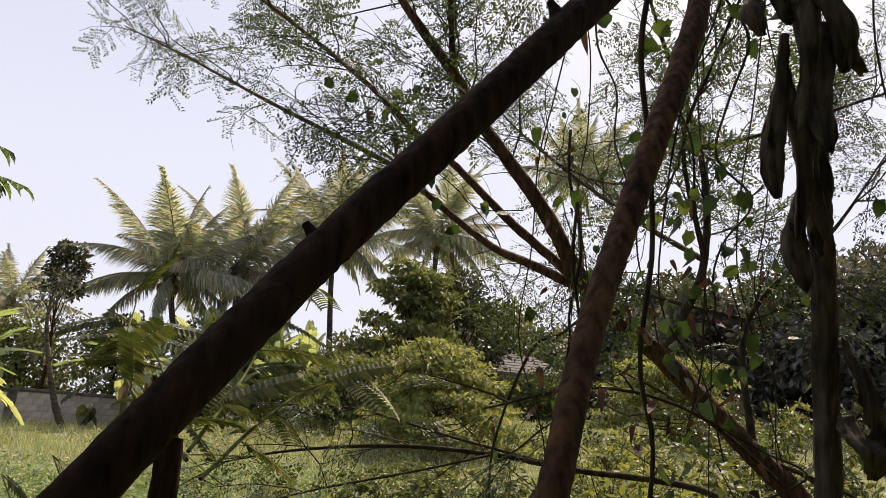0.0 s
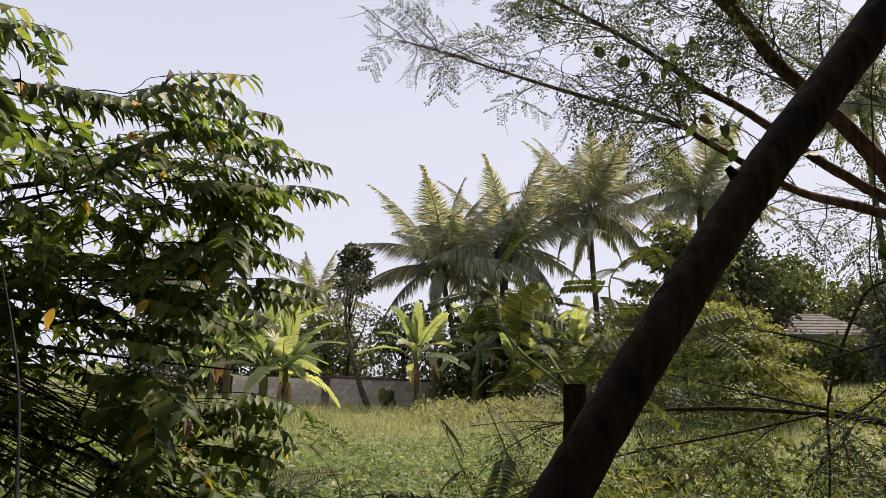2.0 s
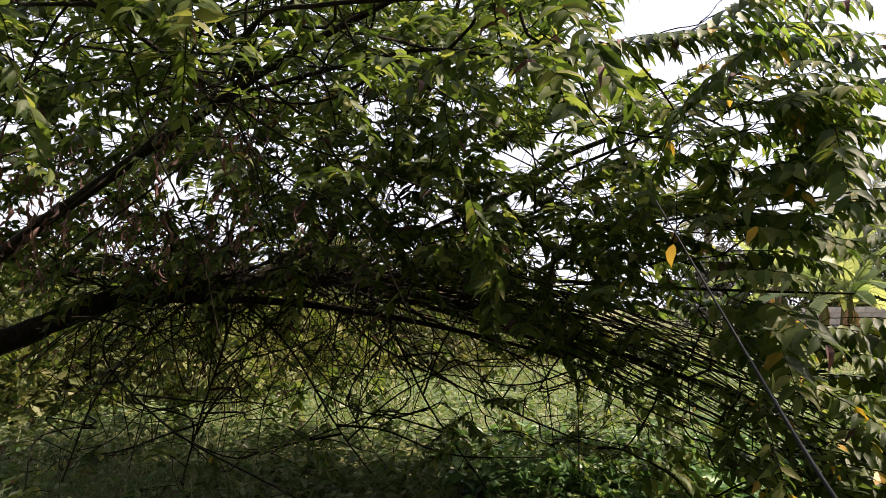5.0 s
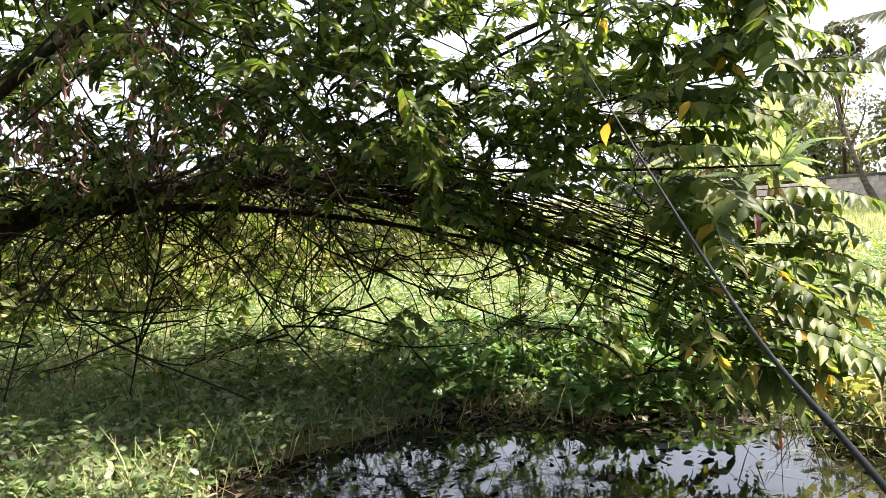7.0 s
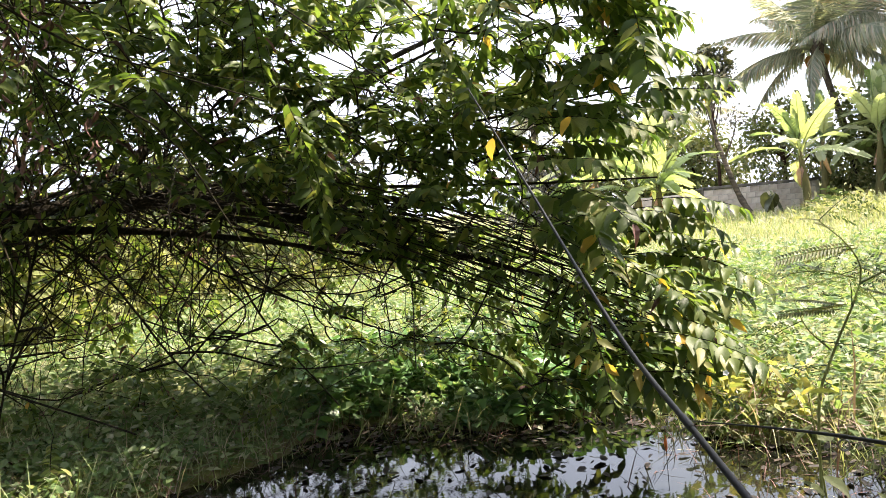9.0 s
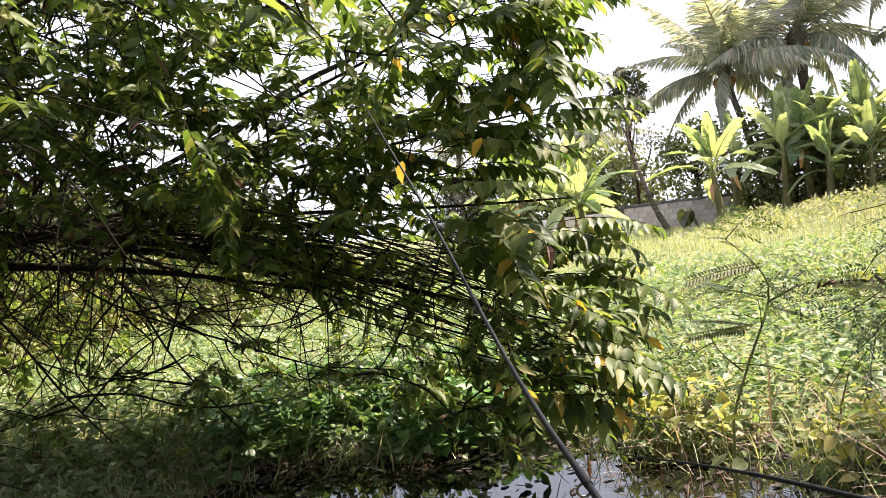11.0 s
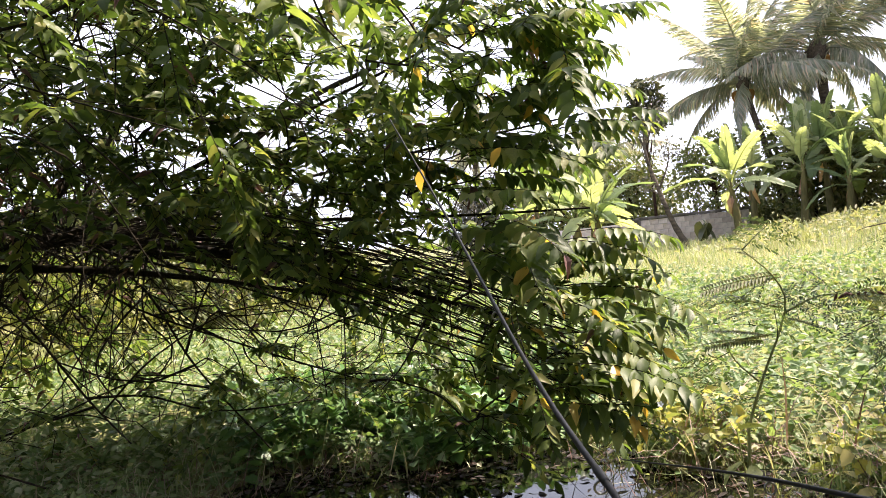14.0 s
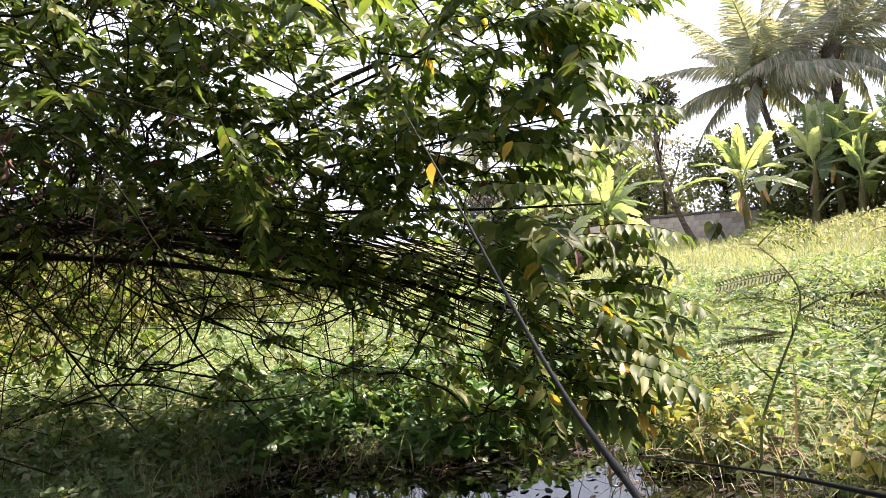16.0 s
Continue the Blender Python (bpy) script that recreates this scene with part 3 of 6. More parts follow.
# ---- the far side: wall, palms, bananas, trees ----
coconut_palm((-10.6, 28.3), (-11.5, 27.9, 5.7), 1, "coconut palm with a low shaggy crown and orange nuts", 26, 1.0, 6, 0.13)
coconut_palm((-9.2, 30.0), (-9.4, 29.9, 6.6), 2, "coconut palm with a thick dark trunk close to another", 24, 1.0, 3, 0.22)
coconut_palm((-5.9, 33.4), (-6.26, 32.95, 8.9), 3, "tall coconut palm with yellowing lower fronds", 30, 1.05, 5, 0.14)
coconut_palm((-1.6, 37.4), (-1.6, 37.3, 10.5), 4, "tall coconut palm with a full crown", 30, 1.0, 4, 0.14)
coconut_palm((7.2, 42.5), (6.4, 42.0, 16.5), 5, "very tall slender coconut palm", 26, 1.0, 3)
coconut_palm((-23.2, 36.9), (-23.0, 36.5, 5.2), 6, "distant coconut palm half hidden by bushes", 16, 0.8, 0)
coconut_palm((-30.5, 33.0), (-30.0, 33.0, 6.0), 7, "distant coconut palm half hidden by bushes", 16, 0.8, 0)

banana_plant((-11.3, 15.8), 1.2, 1, "banana plant with broad torn leaves and dry yellow ones", 9, 5, 1.0, 20)
banana_plant((-14.3, 18.3), 1.8, 2, "banana plant with broad torn leaves", 8, 3, 1.0, 80)
banana_plant((-9.5, 21.6), 1.7, 3, "slim banana plant with one wide-spread leaf", 7, 2, 0.95, 175)
banana_plant((-8.7, 24.6), 2.1, 4, "light green banana plant in a thick clump", 9, 1, 1.0, 40)
banana_plant((-7.6, 25.4), 2.3, 5, "light green banana plant in a thick clump", 8, 1, 1.0, 130)
banana_plant((-6.6, 26.2), 2.4, 6, "light green banana plant in a thick clump", 9, 2, 1.05, 260)
banana_plant((-6.2, 24.6), 1.6, 7, "banana plant with a skirt of dead brown leaves", 6, 6, 0.9, 300)
banana_plant((-7.9, 27.0), 2.2, 8, "light green banana plant in a thick clump", 8, 1, 1.0, 10)
banana_plant((-7.2, 23.9), 1.4, 10, "young light green banana plant in a thick clump", 6, 1, 0.8, 75)
banana_plant((-8.3, 26.0), 2.5, 11, "light green banana plant in a thick clump", 8, 1, 1.0, 220)
banana_plant((-5.3, 25.8), 2.0, 12, "light green banana plant in a thick clump", 8, 2, 1.0, 330)
banana_plant((-13.3, 19.6), 1.9, 13, "banana plant with broad torn leaves", 7, 2, 0.95, 150)
banana_plant((-10.4, 24.9), 2.0, 14, "banana plant with broad torn leaves", 7, 2, 0.95, 115)
banana_plant((-9.1, 26.4), 2.6, 15, "light green banana plant in a thick clump", 9, 1, 1.0, 290)
banana_plant((-6.9, 27.4), 2.8, 16, "light green banana plant in a thick clump", 9, 1, 1.0, 65)
banana_plant((-10.3, 15.3), 1.15, 17, "banana plant with broad torn leaves", 9, 4, 0.95, 190)
banana_plant((-15.8, 19.4), 1.5, 9, "banana plant with broad torn leaves", 7, 2, 0.9, 210)

# concrete block wall
m, n, l, p = mat("concrete_block")
oi = n.new("ShaderNodeObjectInfo")
tone = ramp(n, l, oi.outputs["Random"], [(0.0, (0.5, 0.42, 0.38)), (0.5, (0.6, 0.52, 0.47)), (1.0, (0.68, 0.61, 0.56))])
l.new(mixc(n, l, 0.8, tone, ramp(n, l, noise_tex(n, l, 7, 6), [(0.3, (0.7, 0.68, 0.66)), (0.7, (1.12, 1.1, 1.08))]), "MULTIPLY"), p.inputs["Base Color"])
p.inputs["Roughness"].default_value = 0.95
bump(n, l, p, noise_tex(n, l, 60, 5), 0.6, 0.01)
BLOCK = m
m, n, l, p = mat("weathered_mortar")
l.new(ramp(n, l, noise_tex(n, l, 5, 6), [(0.3, (0.3, 0.28, 0.25)), (0.7, (0.6, 0.56, 0.5))]), p.inputs["Base Color"])
p.inputs["Roughness"].default_value = 0.95
MORTAR = m
m, n, l, p = mat("stained_concrete")
l.new(ramp(n, l, noise_tex(n, l, 2.2, 8), [(0.3, (0.05, 0.045, 0.04)), (0.6, (0.16, 0.14, 0.12)), (0.8, (0.3, 0.27, 0.24))]), p.inputs["Base Color"])
p.inputs["Roughness"].default_value = 0.95
bump(n, l, p, noise_tex(n, l, 20, 6), 0.6, 0.02)
STAINED = m


def box_mesh(name, sx, sy, sz, material, bevel=0.0):
    bm = bmesh.new()
    bmesh.ops.create_cube(bm, size=1)
    bmesh.ops.scale(bm, vec=(sx, sy, sz), verts=bm.verts)
    if bevel:
        bmesh.ops.bevel(bm, geom=bm.edges[:], offset=bevel, segments=1, affect="EDGES")
    me = bpy.data.meshes.new(name); bm.to_mesh(me); bm.free(); me.materials.append(material)
    return me


BLOCK_ME = box_mesh("block", 0.375, 0.14, 0.175, BLOCK, 0.008)
HALF_ME = box_mesh("block", 0.18, 0.14, 0.175, BLOCK, 0.008)


def block_wall(name, a, b, top_z, courses, cap, label):
    a, b = Vector((*a, 0)), Vector((*b, 0))
    length, ang = (b - a).length, math.atan2(b.y - a.y, b.x - a.x)
    w = thing(name, (a.x, a.y, top_z), label, "wall", kind="structure")
    w.rotation_euler = (0, 0, ang)
    part("mortar_core", box_mesh("mortar_core", length, 0.115, courses * 0.19, MORTAR), w, m=Matrix.Translation((length / 2, 0, -courses * 0.095)))
    for c in range(courses):
        x = 0.0
        if c % 2:
            part("block", HALF_ME, w, m=Matrix.Translation((0.095, 0, -0.095 - c * 0.19))); x = 0.19
        while x + 0.38 <= length + 0.01:
            part("block", BLOCK_ME, w, m=Matrix.Translation((x + 0.19, 0.004 * math.sin(7 * x + c), -0.095 - c * 0.19))); x += 0.385
    if cap:
        part("coping", box_mesh("coping", length + 0.1, 0.24, 0.1, STAINED, 0.015), w, "dark stained concrete coping", Matrix.Translation((length / 2, 0, 0.055)))
    return w


block_wall("wall_north", (-13.0, 22.0), (-11.3, 26.7), 1.06, 8, True, "grey concrete block wall with a stained coping")
block_wall("wall_west", (-17.6, 22.9), (-13.1, 21.95), 1.0, 7, False, "grey concrete block wall half hidden by banana plants")
pillar = top("pillar", box_mesh("pillar", 0.24, 0.24, 1.5, STAINED, 0.02), "plain concrete pillar at the corner of the block wall", "pillar", kind="structure")
pillar.matrix_world = pose(-13.05, 21.93, 0.38, 0, 0, 15)

# bare trunk that leans across the wall
lean = [(-10.55, 20.4, 0.1), (-10.9, 20.3, 0.9), (-11.2, 20.2, 1.9), (-11.5, 20.2, 3.0), (-11.55, 20.3, 3.9)]
crook = thing("crooked_tree", lean[0], "crooked bare-limbed tree leaning across the block wall", "tree")
part("trunk", mesh_of("trunk", *tube3(smooth_path(np.array(lean) - lean[0], 30), [0.1, 0.08, 0.05, 0.03], 9, 0.25, 4), BARK_PALM, True), crook)
for k, (a, b) in enumerate([((-11.2, 20.2, 1.9), (-10.8, 20.3, 3.0)), ((-11.45, 20.2, 2.8), (-11.9, 20.3, 3.7)), ((-11.5, 20.2, 3.3), (-11.2, 20.3, 4.2)), ((-11.0, 20.25, 1.3), (-11.6, 20.3, 2.0))]):
    p0, p1 = np.array(a) - lean[0], np.array(b) - lean[0]
    part("limb", mesh_of("limb", *tube3(smooth_path([p0, (p0 + p1) / 2 + (0.1, 0, 0.08), p1], 8), [0.035, 0.012], 6, 0.2, k), BARK_PALM, True), crook)
gl = rng(71)
part("crown", flat_mesh("crown", *leaf_cloud(gl, np.array([(-10.8, 20.3, 3.1), (-11.9, 20.3, 3.7), (-11.2, 20.3, 4.2), (-11.6, 20.3, 2.1), (-11.5, 20.3, 3.8)]) - lean[0], [0.4, 0.45, 0.4, 0.3, 0.4], 700, 0.12), LEAF_SLOPE), crook)

# big dark leaf in front of the wall
def heart_mesh(name, size, material, cup=0.12):
    v = [(0, 0, 0)]; ns = 14
    for k in range(ns + 1):
        a = -math.pi + 2 * math.pi * k / ns
        r = 0.5 * (1 - 0.45 * math.cos(a)) if abs(a) > 0.2 else 0.5
        x = 0.36 - 0.62 * math.cos(a) * (1 if abs(a) > 1.57 else 1.0)
        x = 0.38 + 0.62 * math.cos(a) - 0.16 * (abs(math.sin(a)) if math.cos(a) < 0 else 0)
        yy = 0.46 * math.sin(a) * (1 - 0.42 * max(0.0, math.cos(a)))
        if math.cos(a) < -0.97:
            x = 0.0
        v.append((x, yy, cup * abs(yy) - 0.22 * max(0, x - 0.4) ** 2))
    f = [(0, k, k + 1) for k in range(1, ns + 1)]
    return mesh_of(name, np.array(v) * size, f, material, True)


ear = thing("elephant_ear_plant", (-10.7, 22.0, float(ground_z(-10.7, 22.0))), "dark broad-leaved plant in front of the wall", "plant")
for k, (az, el, s) in enumerate([(40, 60, 0.75), (130, 50, 0.6), (250, 55, 0.55)]):
    part("stalk", mesh_of("stalk", *tube3(smooth_path([(0, 0, 0), (0.1 * math.cos(az), 0.1 * math.sin(az), 0.3), (0.1 * math.cos(az), 0.12 * math.sin(az), 0.55)], 5), [0.025, 0.015], 6), STEM_GREEN, True), ear)
    part("leaf", heart_mesh("leaf", s, LEAF_DARK), ear, m=Matrix.Translation((0.1 * math.cos(az), 0.12 * math.sin(az), 0.55)) @ pose(0, 0, 0, 20, el, az))

broad_tree("small_tree", (-14.6, 26.0), 6.4, 0.72, LEAF_DARK, BARK_DARK, 1, "slim small tree with a dark leaf clump on a bare trunk", 1500, 0.15, 10, 0.72, (-0.15, 0.2), 0.07, tight=0.46)
broad_tree("small_tree", (-12.6, 27.0), 3.9, 1.7, LEAF_MID, BARK_DARK, 2, "bushy tree behind the wall", 2000, 0.17, 12, 0.2, tight=0.4)
for k, (bx, by, hh, sp, lf) in enumerate([(-16.5, 27.5, 3.4, 2.2, LEAF_MID), (-19.5, 27.0, 3.0, 2.4, LEAF_MID), (-9.5, 28.0, 3.6, 2.0, LEAF_MID), (-6.5, 28.8, 3.3, 2.3, LEAF_LIGHT), (-3.8, 28.5, 3.6, 2.2, LEAF_MID), (-23.0, 26.0, 3.4, 2.6, LEAF_SLOPE), (-4.6, 25.8, 1.9, 1.6, LEAF_LIGHT), (-3.0, 23.5, 1.7, 1.5, LEAF_MID)]):
    broad_tree("bush", (bx, by), hh, sp, lf, BARK_DARK, 20 + k, "thick green bush behind the banana plants", 4200, 0.19, 14, 0.08, group="bushes behind the field", tight=0.42)
broad_tree("tiered_tree", (-1.6, 24.4), 5.6, 1.9, LEAF_MID, BARK_DARK, 40, "tree with flat leafy tiers above the field", 3600, 0.2, 18, 0.3, flat=0.2, tight=0.36)
broad_tree("dark_tree", (-0.2, 30.5), 6.2, 2.0, LEAF_DARK, BARK_DARK, 41, "dense dark-leaved tree near the house", 4200, 0.2, 16, 0.25)
broad_tree("feathery_shrub", (-0.45, 15.6), 2.3, 1.6, LEAF_LIGHT, BARK_TWIG, 42, "light green spreading shrub with flat layers", 9000, 0.1, 34, 0.1, flat=0.1, trunk=0.05, tight=0.36)
broad_tree("feathery_shrub", (5.0, 18.0), 2.0, 1.7, LEAF_LIGHT, BARK_TWIG, 43, "light green spreading shrub with flat layers", 7000, 0.1, 26, 0.12, flat=0.12, trunk=0.05, tight=0.36)
broad_tree("bush", (-3.1, 20.5), 1.9, 1.5, LEAF_MID, BARK_DARK, 44, "rough dark green bush on the field", 3500, 0.15, 12, 0.1, group="bushes behind the field", tight=0.42)
for k, (bx, by, hh, sp) in enumerate([(8.0, 24.0, 4.0, 2.3), (10.5, 21.5, 4.3, 2.4), (13.0, 22.5, 4.9, 2.7), (6.0, 27.5, 3.8, 2.2), (15.5, 19.0, 4.2, 2.6)]):
    broad_tree("slope_tree", (bx, by), hh, sp, LEAF_SLOPE, BARK_DARK, 60 + k, "dark green tree on the wooded slope", 6500, 0.22, 18, 0.08, group="trees on the slope", tight=0.38)
for k in range(9):
    bx, by = -2 + 5.2 * k + 2 * math.sin(k * 3.1), 55 + 6 * math.sin(k * 1.7)
    broad_tree("far_tree", (bx, by), 7.0 + 2 * math.sin(k * 2.3), 4.2, LEAF_MID if k % 3 else LEAF_DARK, BARK_DARK, 80 + k, "far tree on the wooded hillside", 4500, 0.42, 16, 0.1, group="far trees on the hillside", tight=0.42)
for k in range(8):
    a = radians(62 + 10 * k)
    broad_tree("bush", (-0.4 - (17 + 3 * math.sin(k)) * math.sin(a), 0.3 + (17 + 3 * math.sin(k)) * math.cos(a)), 2.3 + 0.6 * math.sin(k * 2), 2.3, LEAF_MID if k % 2 else LEAF_DARK, BARK_DARK, 100 + k, "green bush beyond the pond", 3600, 0.19, 12, 0.08, group="bushes beyond the pond", tight=0.42)
for k, (bx, by) in enumerate([(-8.9, 0.2), (-9.6, 1.6), (-8.3, -1.4), (-10.2, 3.1), (-10.9, 4.8), (-11.6, 6.6), (-12.6, 8.4), (-7.9, -2.8)]):
    broad_tree("bush", (bx, by), 1.15 + 0.25 * math.sin(k * 2.0), 1.25, LEAF_LIGHT if k % 2 else LEAF_MID, BARK_DARK, 120 + k, "leafy bush on the far bank of the pond", 4200, 0.11, 12, 0.06, group="bushes on the bank", tight=0.42)

# unseen trees added behind the standing point, to close the bank and shade it
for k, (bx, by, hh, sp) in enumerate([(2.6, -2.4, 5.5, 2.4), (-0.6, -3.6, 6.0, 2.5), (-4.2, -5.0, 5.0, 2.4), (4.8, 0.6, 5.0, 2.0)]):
    broad_tree("shade_tree", (bx, by), hh, sp, LEAF_DARK, BARK_DARK, 160 + k, "dense dark tree added out of view to shade the bank", 6000, 0.24, 18, 0.08, group="trees on the bank", tight=0.42)

# house far behind
m, n, l, p = mat("grey_roof_tile")
l.new(ramp(n, l, noise_tex(n, l, 3, 6), [(0.3, (0.06, 0.055, 0.052)), (0.7, (0.14, 0.125, 0.12))]), p.inputs["Base Color"])
p.inputs["Roughness"].default_value = 0.85
ROOF = m
m, n, l, p = mat("faded_plaster")
l.new(ramp(n, l, noise_tex(n, l, 1.5, 6), [(0.3, (0.4, 0.36, 0.3)), (0.7, (0.6, 0.56, 0.5))]), p.inputs["Base Color"])
PLASTER = m
for k, (bx, by) in enumerate([(1.6, 31.0), (3.4, 33.0), (4.9, 31.5)]):
    broad_tree("bush", (bx, by), 1.9, 1.5, LEAF_MID, BARK_DARK, 140 + k, "green bush in front of the house", 2500, 0.16, 12, 0.06, group="bushes behind the field", tight=0.42)
hz = float(ground_z(3.6, 43.0))
house = thing("house", (3.6, 43.0, hz), "small house with a grey hipped tile roof among trees", "house")
part("wall", box_mesh("wall", 4.6, 4.0, 2.4, PLASTER, 0.01), house, m=Matrix.Translation((0, 0, 1.2)))
for side in (-1.1, 1.1):
    frame_ob = part("window", box_mesh("window", 0.9, 0.08, 1.0, PLASTER, 0.01), house, m=Matrix.Translation((side, -2.02, 1.4)))
    for px in (-0.21, 0.21):
        part("pane", box_mesh("pane", 0.38, 0.03, 0.88, STAINED, 0.004), frame_ob, "dark window pane", Matrix.Translation((px, -0.035, 0)))
rz0, rz1 = 4.25 - hz, 5.5 - hz
cr = [(-2.9, -2.6), (2.9, -2.6), (2.9, 2.6), (-2.9, 2.6)]
ridge = [(-0.6, 0, rz1), (0.6, 0, rz1)]
part("roof", mesh_of("roof", [(*c, rz0) for c in cr] + ridge + [(*c, rz0 - 0.15) for c in cr],
     [(0, 1, 5, 4), (1, 2, 5), (2, 3, 4, 5), (3, 0, 4), (0, 6, 7, 1), (1, 7, 8, 2), (2, 8, 9, 3), (3, 9, 6, 0), (9, 8, 7, 6)], ROOF), house, "weathered grey tile roof")
for k in range(7):
    u = (k + 0.5) / 7
    part("tile_row", box_mesh("tile_row", 5.8 - 4.6 * u, 0.02, 0.02, ROOF), house, m=Matrix.Translation((0, -2.6 + 2.6 * u, rz0 + (rz1 - rz0) * u + 0.02)))

# ---- the spreading tree over the pond ----
tree = thing("muntingia_tree", (-6.4, -1.2, 0.0), "wide low tree with arching limbs and drooping two-ranked leaves", "tree")
off = np.array((6.4, 1.2, 0.0))


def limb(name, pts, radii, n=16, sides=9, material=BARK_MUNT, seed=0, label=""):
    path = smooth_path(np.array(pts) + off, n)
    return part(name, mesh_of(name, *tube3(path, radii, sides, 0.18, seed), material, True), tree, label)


limb("trunk", [(-6.4, -1.2, -0.1), (-6.3, -0.9, 0.45), (-6.13, -0.64, 0.78), (-5.87, -0.16, 0.93), (-5.57, 0.57, 1.23), (-5.38, 1.14, 1.3), (-5.22, 1.88, 1.31)], [0.13, 0.1, 0.085, 0.07, 0.058, 0.04], 60, 14)
limb("limb", [(-5.25, 1.75, 1.31), (-4.97, 2.33, 1.36), (-4.79, 2.82, 1.8), (-4.63, 3.28, 2.13), (-4.2, 3.6, 2.3)], [0.04, 0.03, 0.015], seed=1)
limb("limb", [(-6.2, -0.75, 0.7), (-5.4, -0.4, 1.15), (-4.89, -0.11, 1.42), (-4.36, 0.39, 1.79), (-3.97, 0.87, 2.14), (-3.7, 1.12, 2.31), (-3.3, 1.5, 2.5)], [0.05, 0.035, 0.026, 0.014], seed=2)
limb("limb", [(-5.6, 0.5, 1.2), (-5.3, 1.2, 1.18), (-4.9, 1.7, 1.12), (-4.2, 2.1, 1.0), (-3.4, 2.4, 0.85)], [0.034, 0.022, 0.007], 40, seed=3)
limb("limb", [(-5.22, 1.85, 1.31), (-4.34, 2.29, 1.14), (-3.62, 2.6, 0.95), (-2.78, 2.73, 0.74), (-2.3, 2.9, 0.6)], [0.03, 0.015, 0.004], 40, seed=4)
limb("limb", [(-5.35, 1.3, 1.3), (-5.4, 2.0, 1.75), (-5.1, 2.35, 2.3), (-4.8, 2.5, 2.9), (-4.6, 2.6, 3.4)], [0.035, 0.024, 0.012], seed=5)

g = rng(77)


def spot(az, r, z):
    """A place by its bearing to the left of +y, its distance from the landing and its height."""
    a = math.radians(az)
    return np.array((-0.47 - r * math.sin(a), 0.3 + r * math.cos(a), z))


S0, S1, S2 = np.array((-5.4, 1.1, 1.3)), np.array((-5.25, 1.8, 1.31)), np.array((-3.97, 0.87, 2.14))
BOUGHS_MAIN = [
    # outwards over the field, from low to high
    ([S1, spot(60, 4.5, 1.0), spot(50, 3.8, 0.75), spot(41, 3.2, 0.5)], 0.017), ([S1, spot(61, 4.6, 1.12), spot(49, 3.9, 0.95), spot(37, 3.2, 0.78)], 0.017),
    ([S1, spot(57, 4.4, 1.22), spot(44, 3.7, 1.2), spot(34, 3.3, 1.12)], 0.015), ([S1, spot(58, 4.5, 1.5), spot(44, 3.8, 1.55), spot(33, 3.4, 1.6)], 0.015),
    ([S1, spot(60.5, 4.6, 1.74), spot(51, 4.0, 1.94), spot(40, 3.3, 2.02)], 0.019), ([S1, spot(61, 4.6, 1.45), spot(50, 4.4, 1.75), spot(38, 4.0, 2.0)], 0.014),
    # upwards
    ([S1, spot(69.3, 5.0, 1.85), spot(65.5, 4.7, 2.36), spot(62, 4.4, 2.9)], 0.015), ([S1, spot(72, 5.1, 1.9), spot(75, 4.8, 2.5), spot(74, 4.4, 3.1)], 0.014),
    ([S0, spot(80, 5.2, 1.9), spot(84, 4.9, 2.5), spot(83, 4.4, 3.1)], 0.016), ([S0, spot(79, 5.6, 1.8), spot(72, 5.6, 2.5), spot(68, 5.4, 3.2)], 0.014),
    # roof towards the landing
    ([S2, spot(66, 2.9, 2.2), spot(56, 2.6, 2.1), spot(50, 2.5, 1.98)], 0.011), ([S2, spot(80, 2.5, 2.1), spot(75, 1.8, 1.85), spot(62, 1.6, 1.8)], 0.011), ([S2, spot(90, 2.7, 2.2), spot(93, 1.9, 1.9)], 0.01), ([S2, spot(74, 2.8, 2.5), spot(66, 2.2, 2.4)], 0.01),
    # the far side
    ([S0, spot(77, 5.7, 1.7), spot(80, 6.2, 2.2)], 0.018), ([S0, spot(72, 5.6, 1.6), spot(66, 5.9, 2.0)], 0.016), ([S0, spot(86, 5.8, 1.9), spot(92, 6.2, 2.5)], 0.016), ([S0, spot(84, 5.8, 1.4), spot(88, 6.3, 1.5)], 0.014), ([S1, spot(64, 5.0, 1.5), spot(54, 5.0, 1.6)], 0.014),
    # hanging
    ([S0, spot(80, 4.7, 0.95), spot(82, 4.4, 0.55), spot(84, 4.2, 0.2)], 0.01), ([S1, spot(67, 4.5, 0.95), spot(63.5, 4.1, 0.5), spot(60, 3.7, 0.12)], 0.009), ([S0, spot(76, 4.6, 0.9), spot(72, 4.2, 0.5), spot(70, 3.8, 0.25)], 0.009), ([S0, spot(86, 4.9, 1.0), spot(90, 4.4, 0.6), spot(91, 4.0, 0.3)], 0.01),
    ([S0, spot(88, 5.0, 0.9), spot(84, 4.0, 0.55), spot(75, 3.3, 0.24)], 0.009), ([S1, spot(70, 4.6, 1.0), spot(60, 4.0, 0.62), spot(52, 3.4, 0.4)], 0.008),
]
HUB_LINE = smooth_path([spot(86, 5.6, 1.25), S0, S1, spot(64, 4.7, 1.25)], 20)
NODE, DEPTH, OWNER = [], [], []          # points of the growing frame, their way from the hub, and the branch they lie on
BRANCH = []                              # path, parent branch, thickness given
for pts, r in BOUGHS_MAIN:
    path = smooth_path([p + g.normal(0, 0.035, 3) * (k > 0) for k, p in enumerate(pts)], 22)
    BRANCH.append([path, -1, r])
    for k in range(3, 22):
        NODE.append(path[k]); DEPTH.append(0.05 * k); OWNER.append(len(BRANCH) - 1)

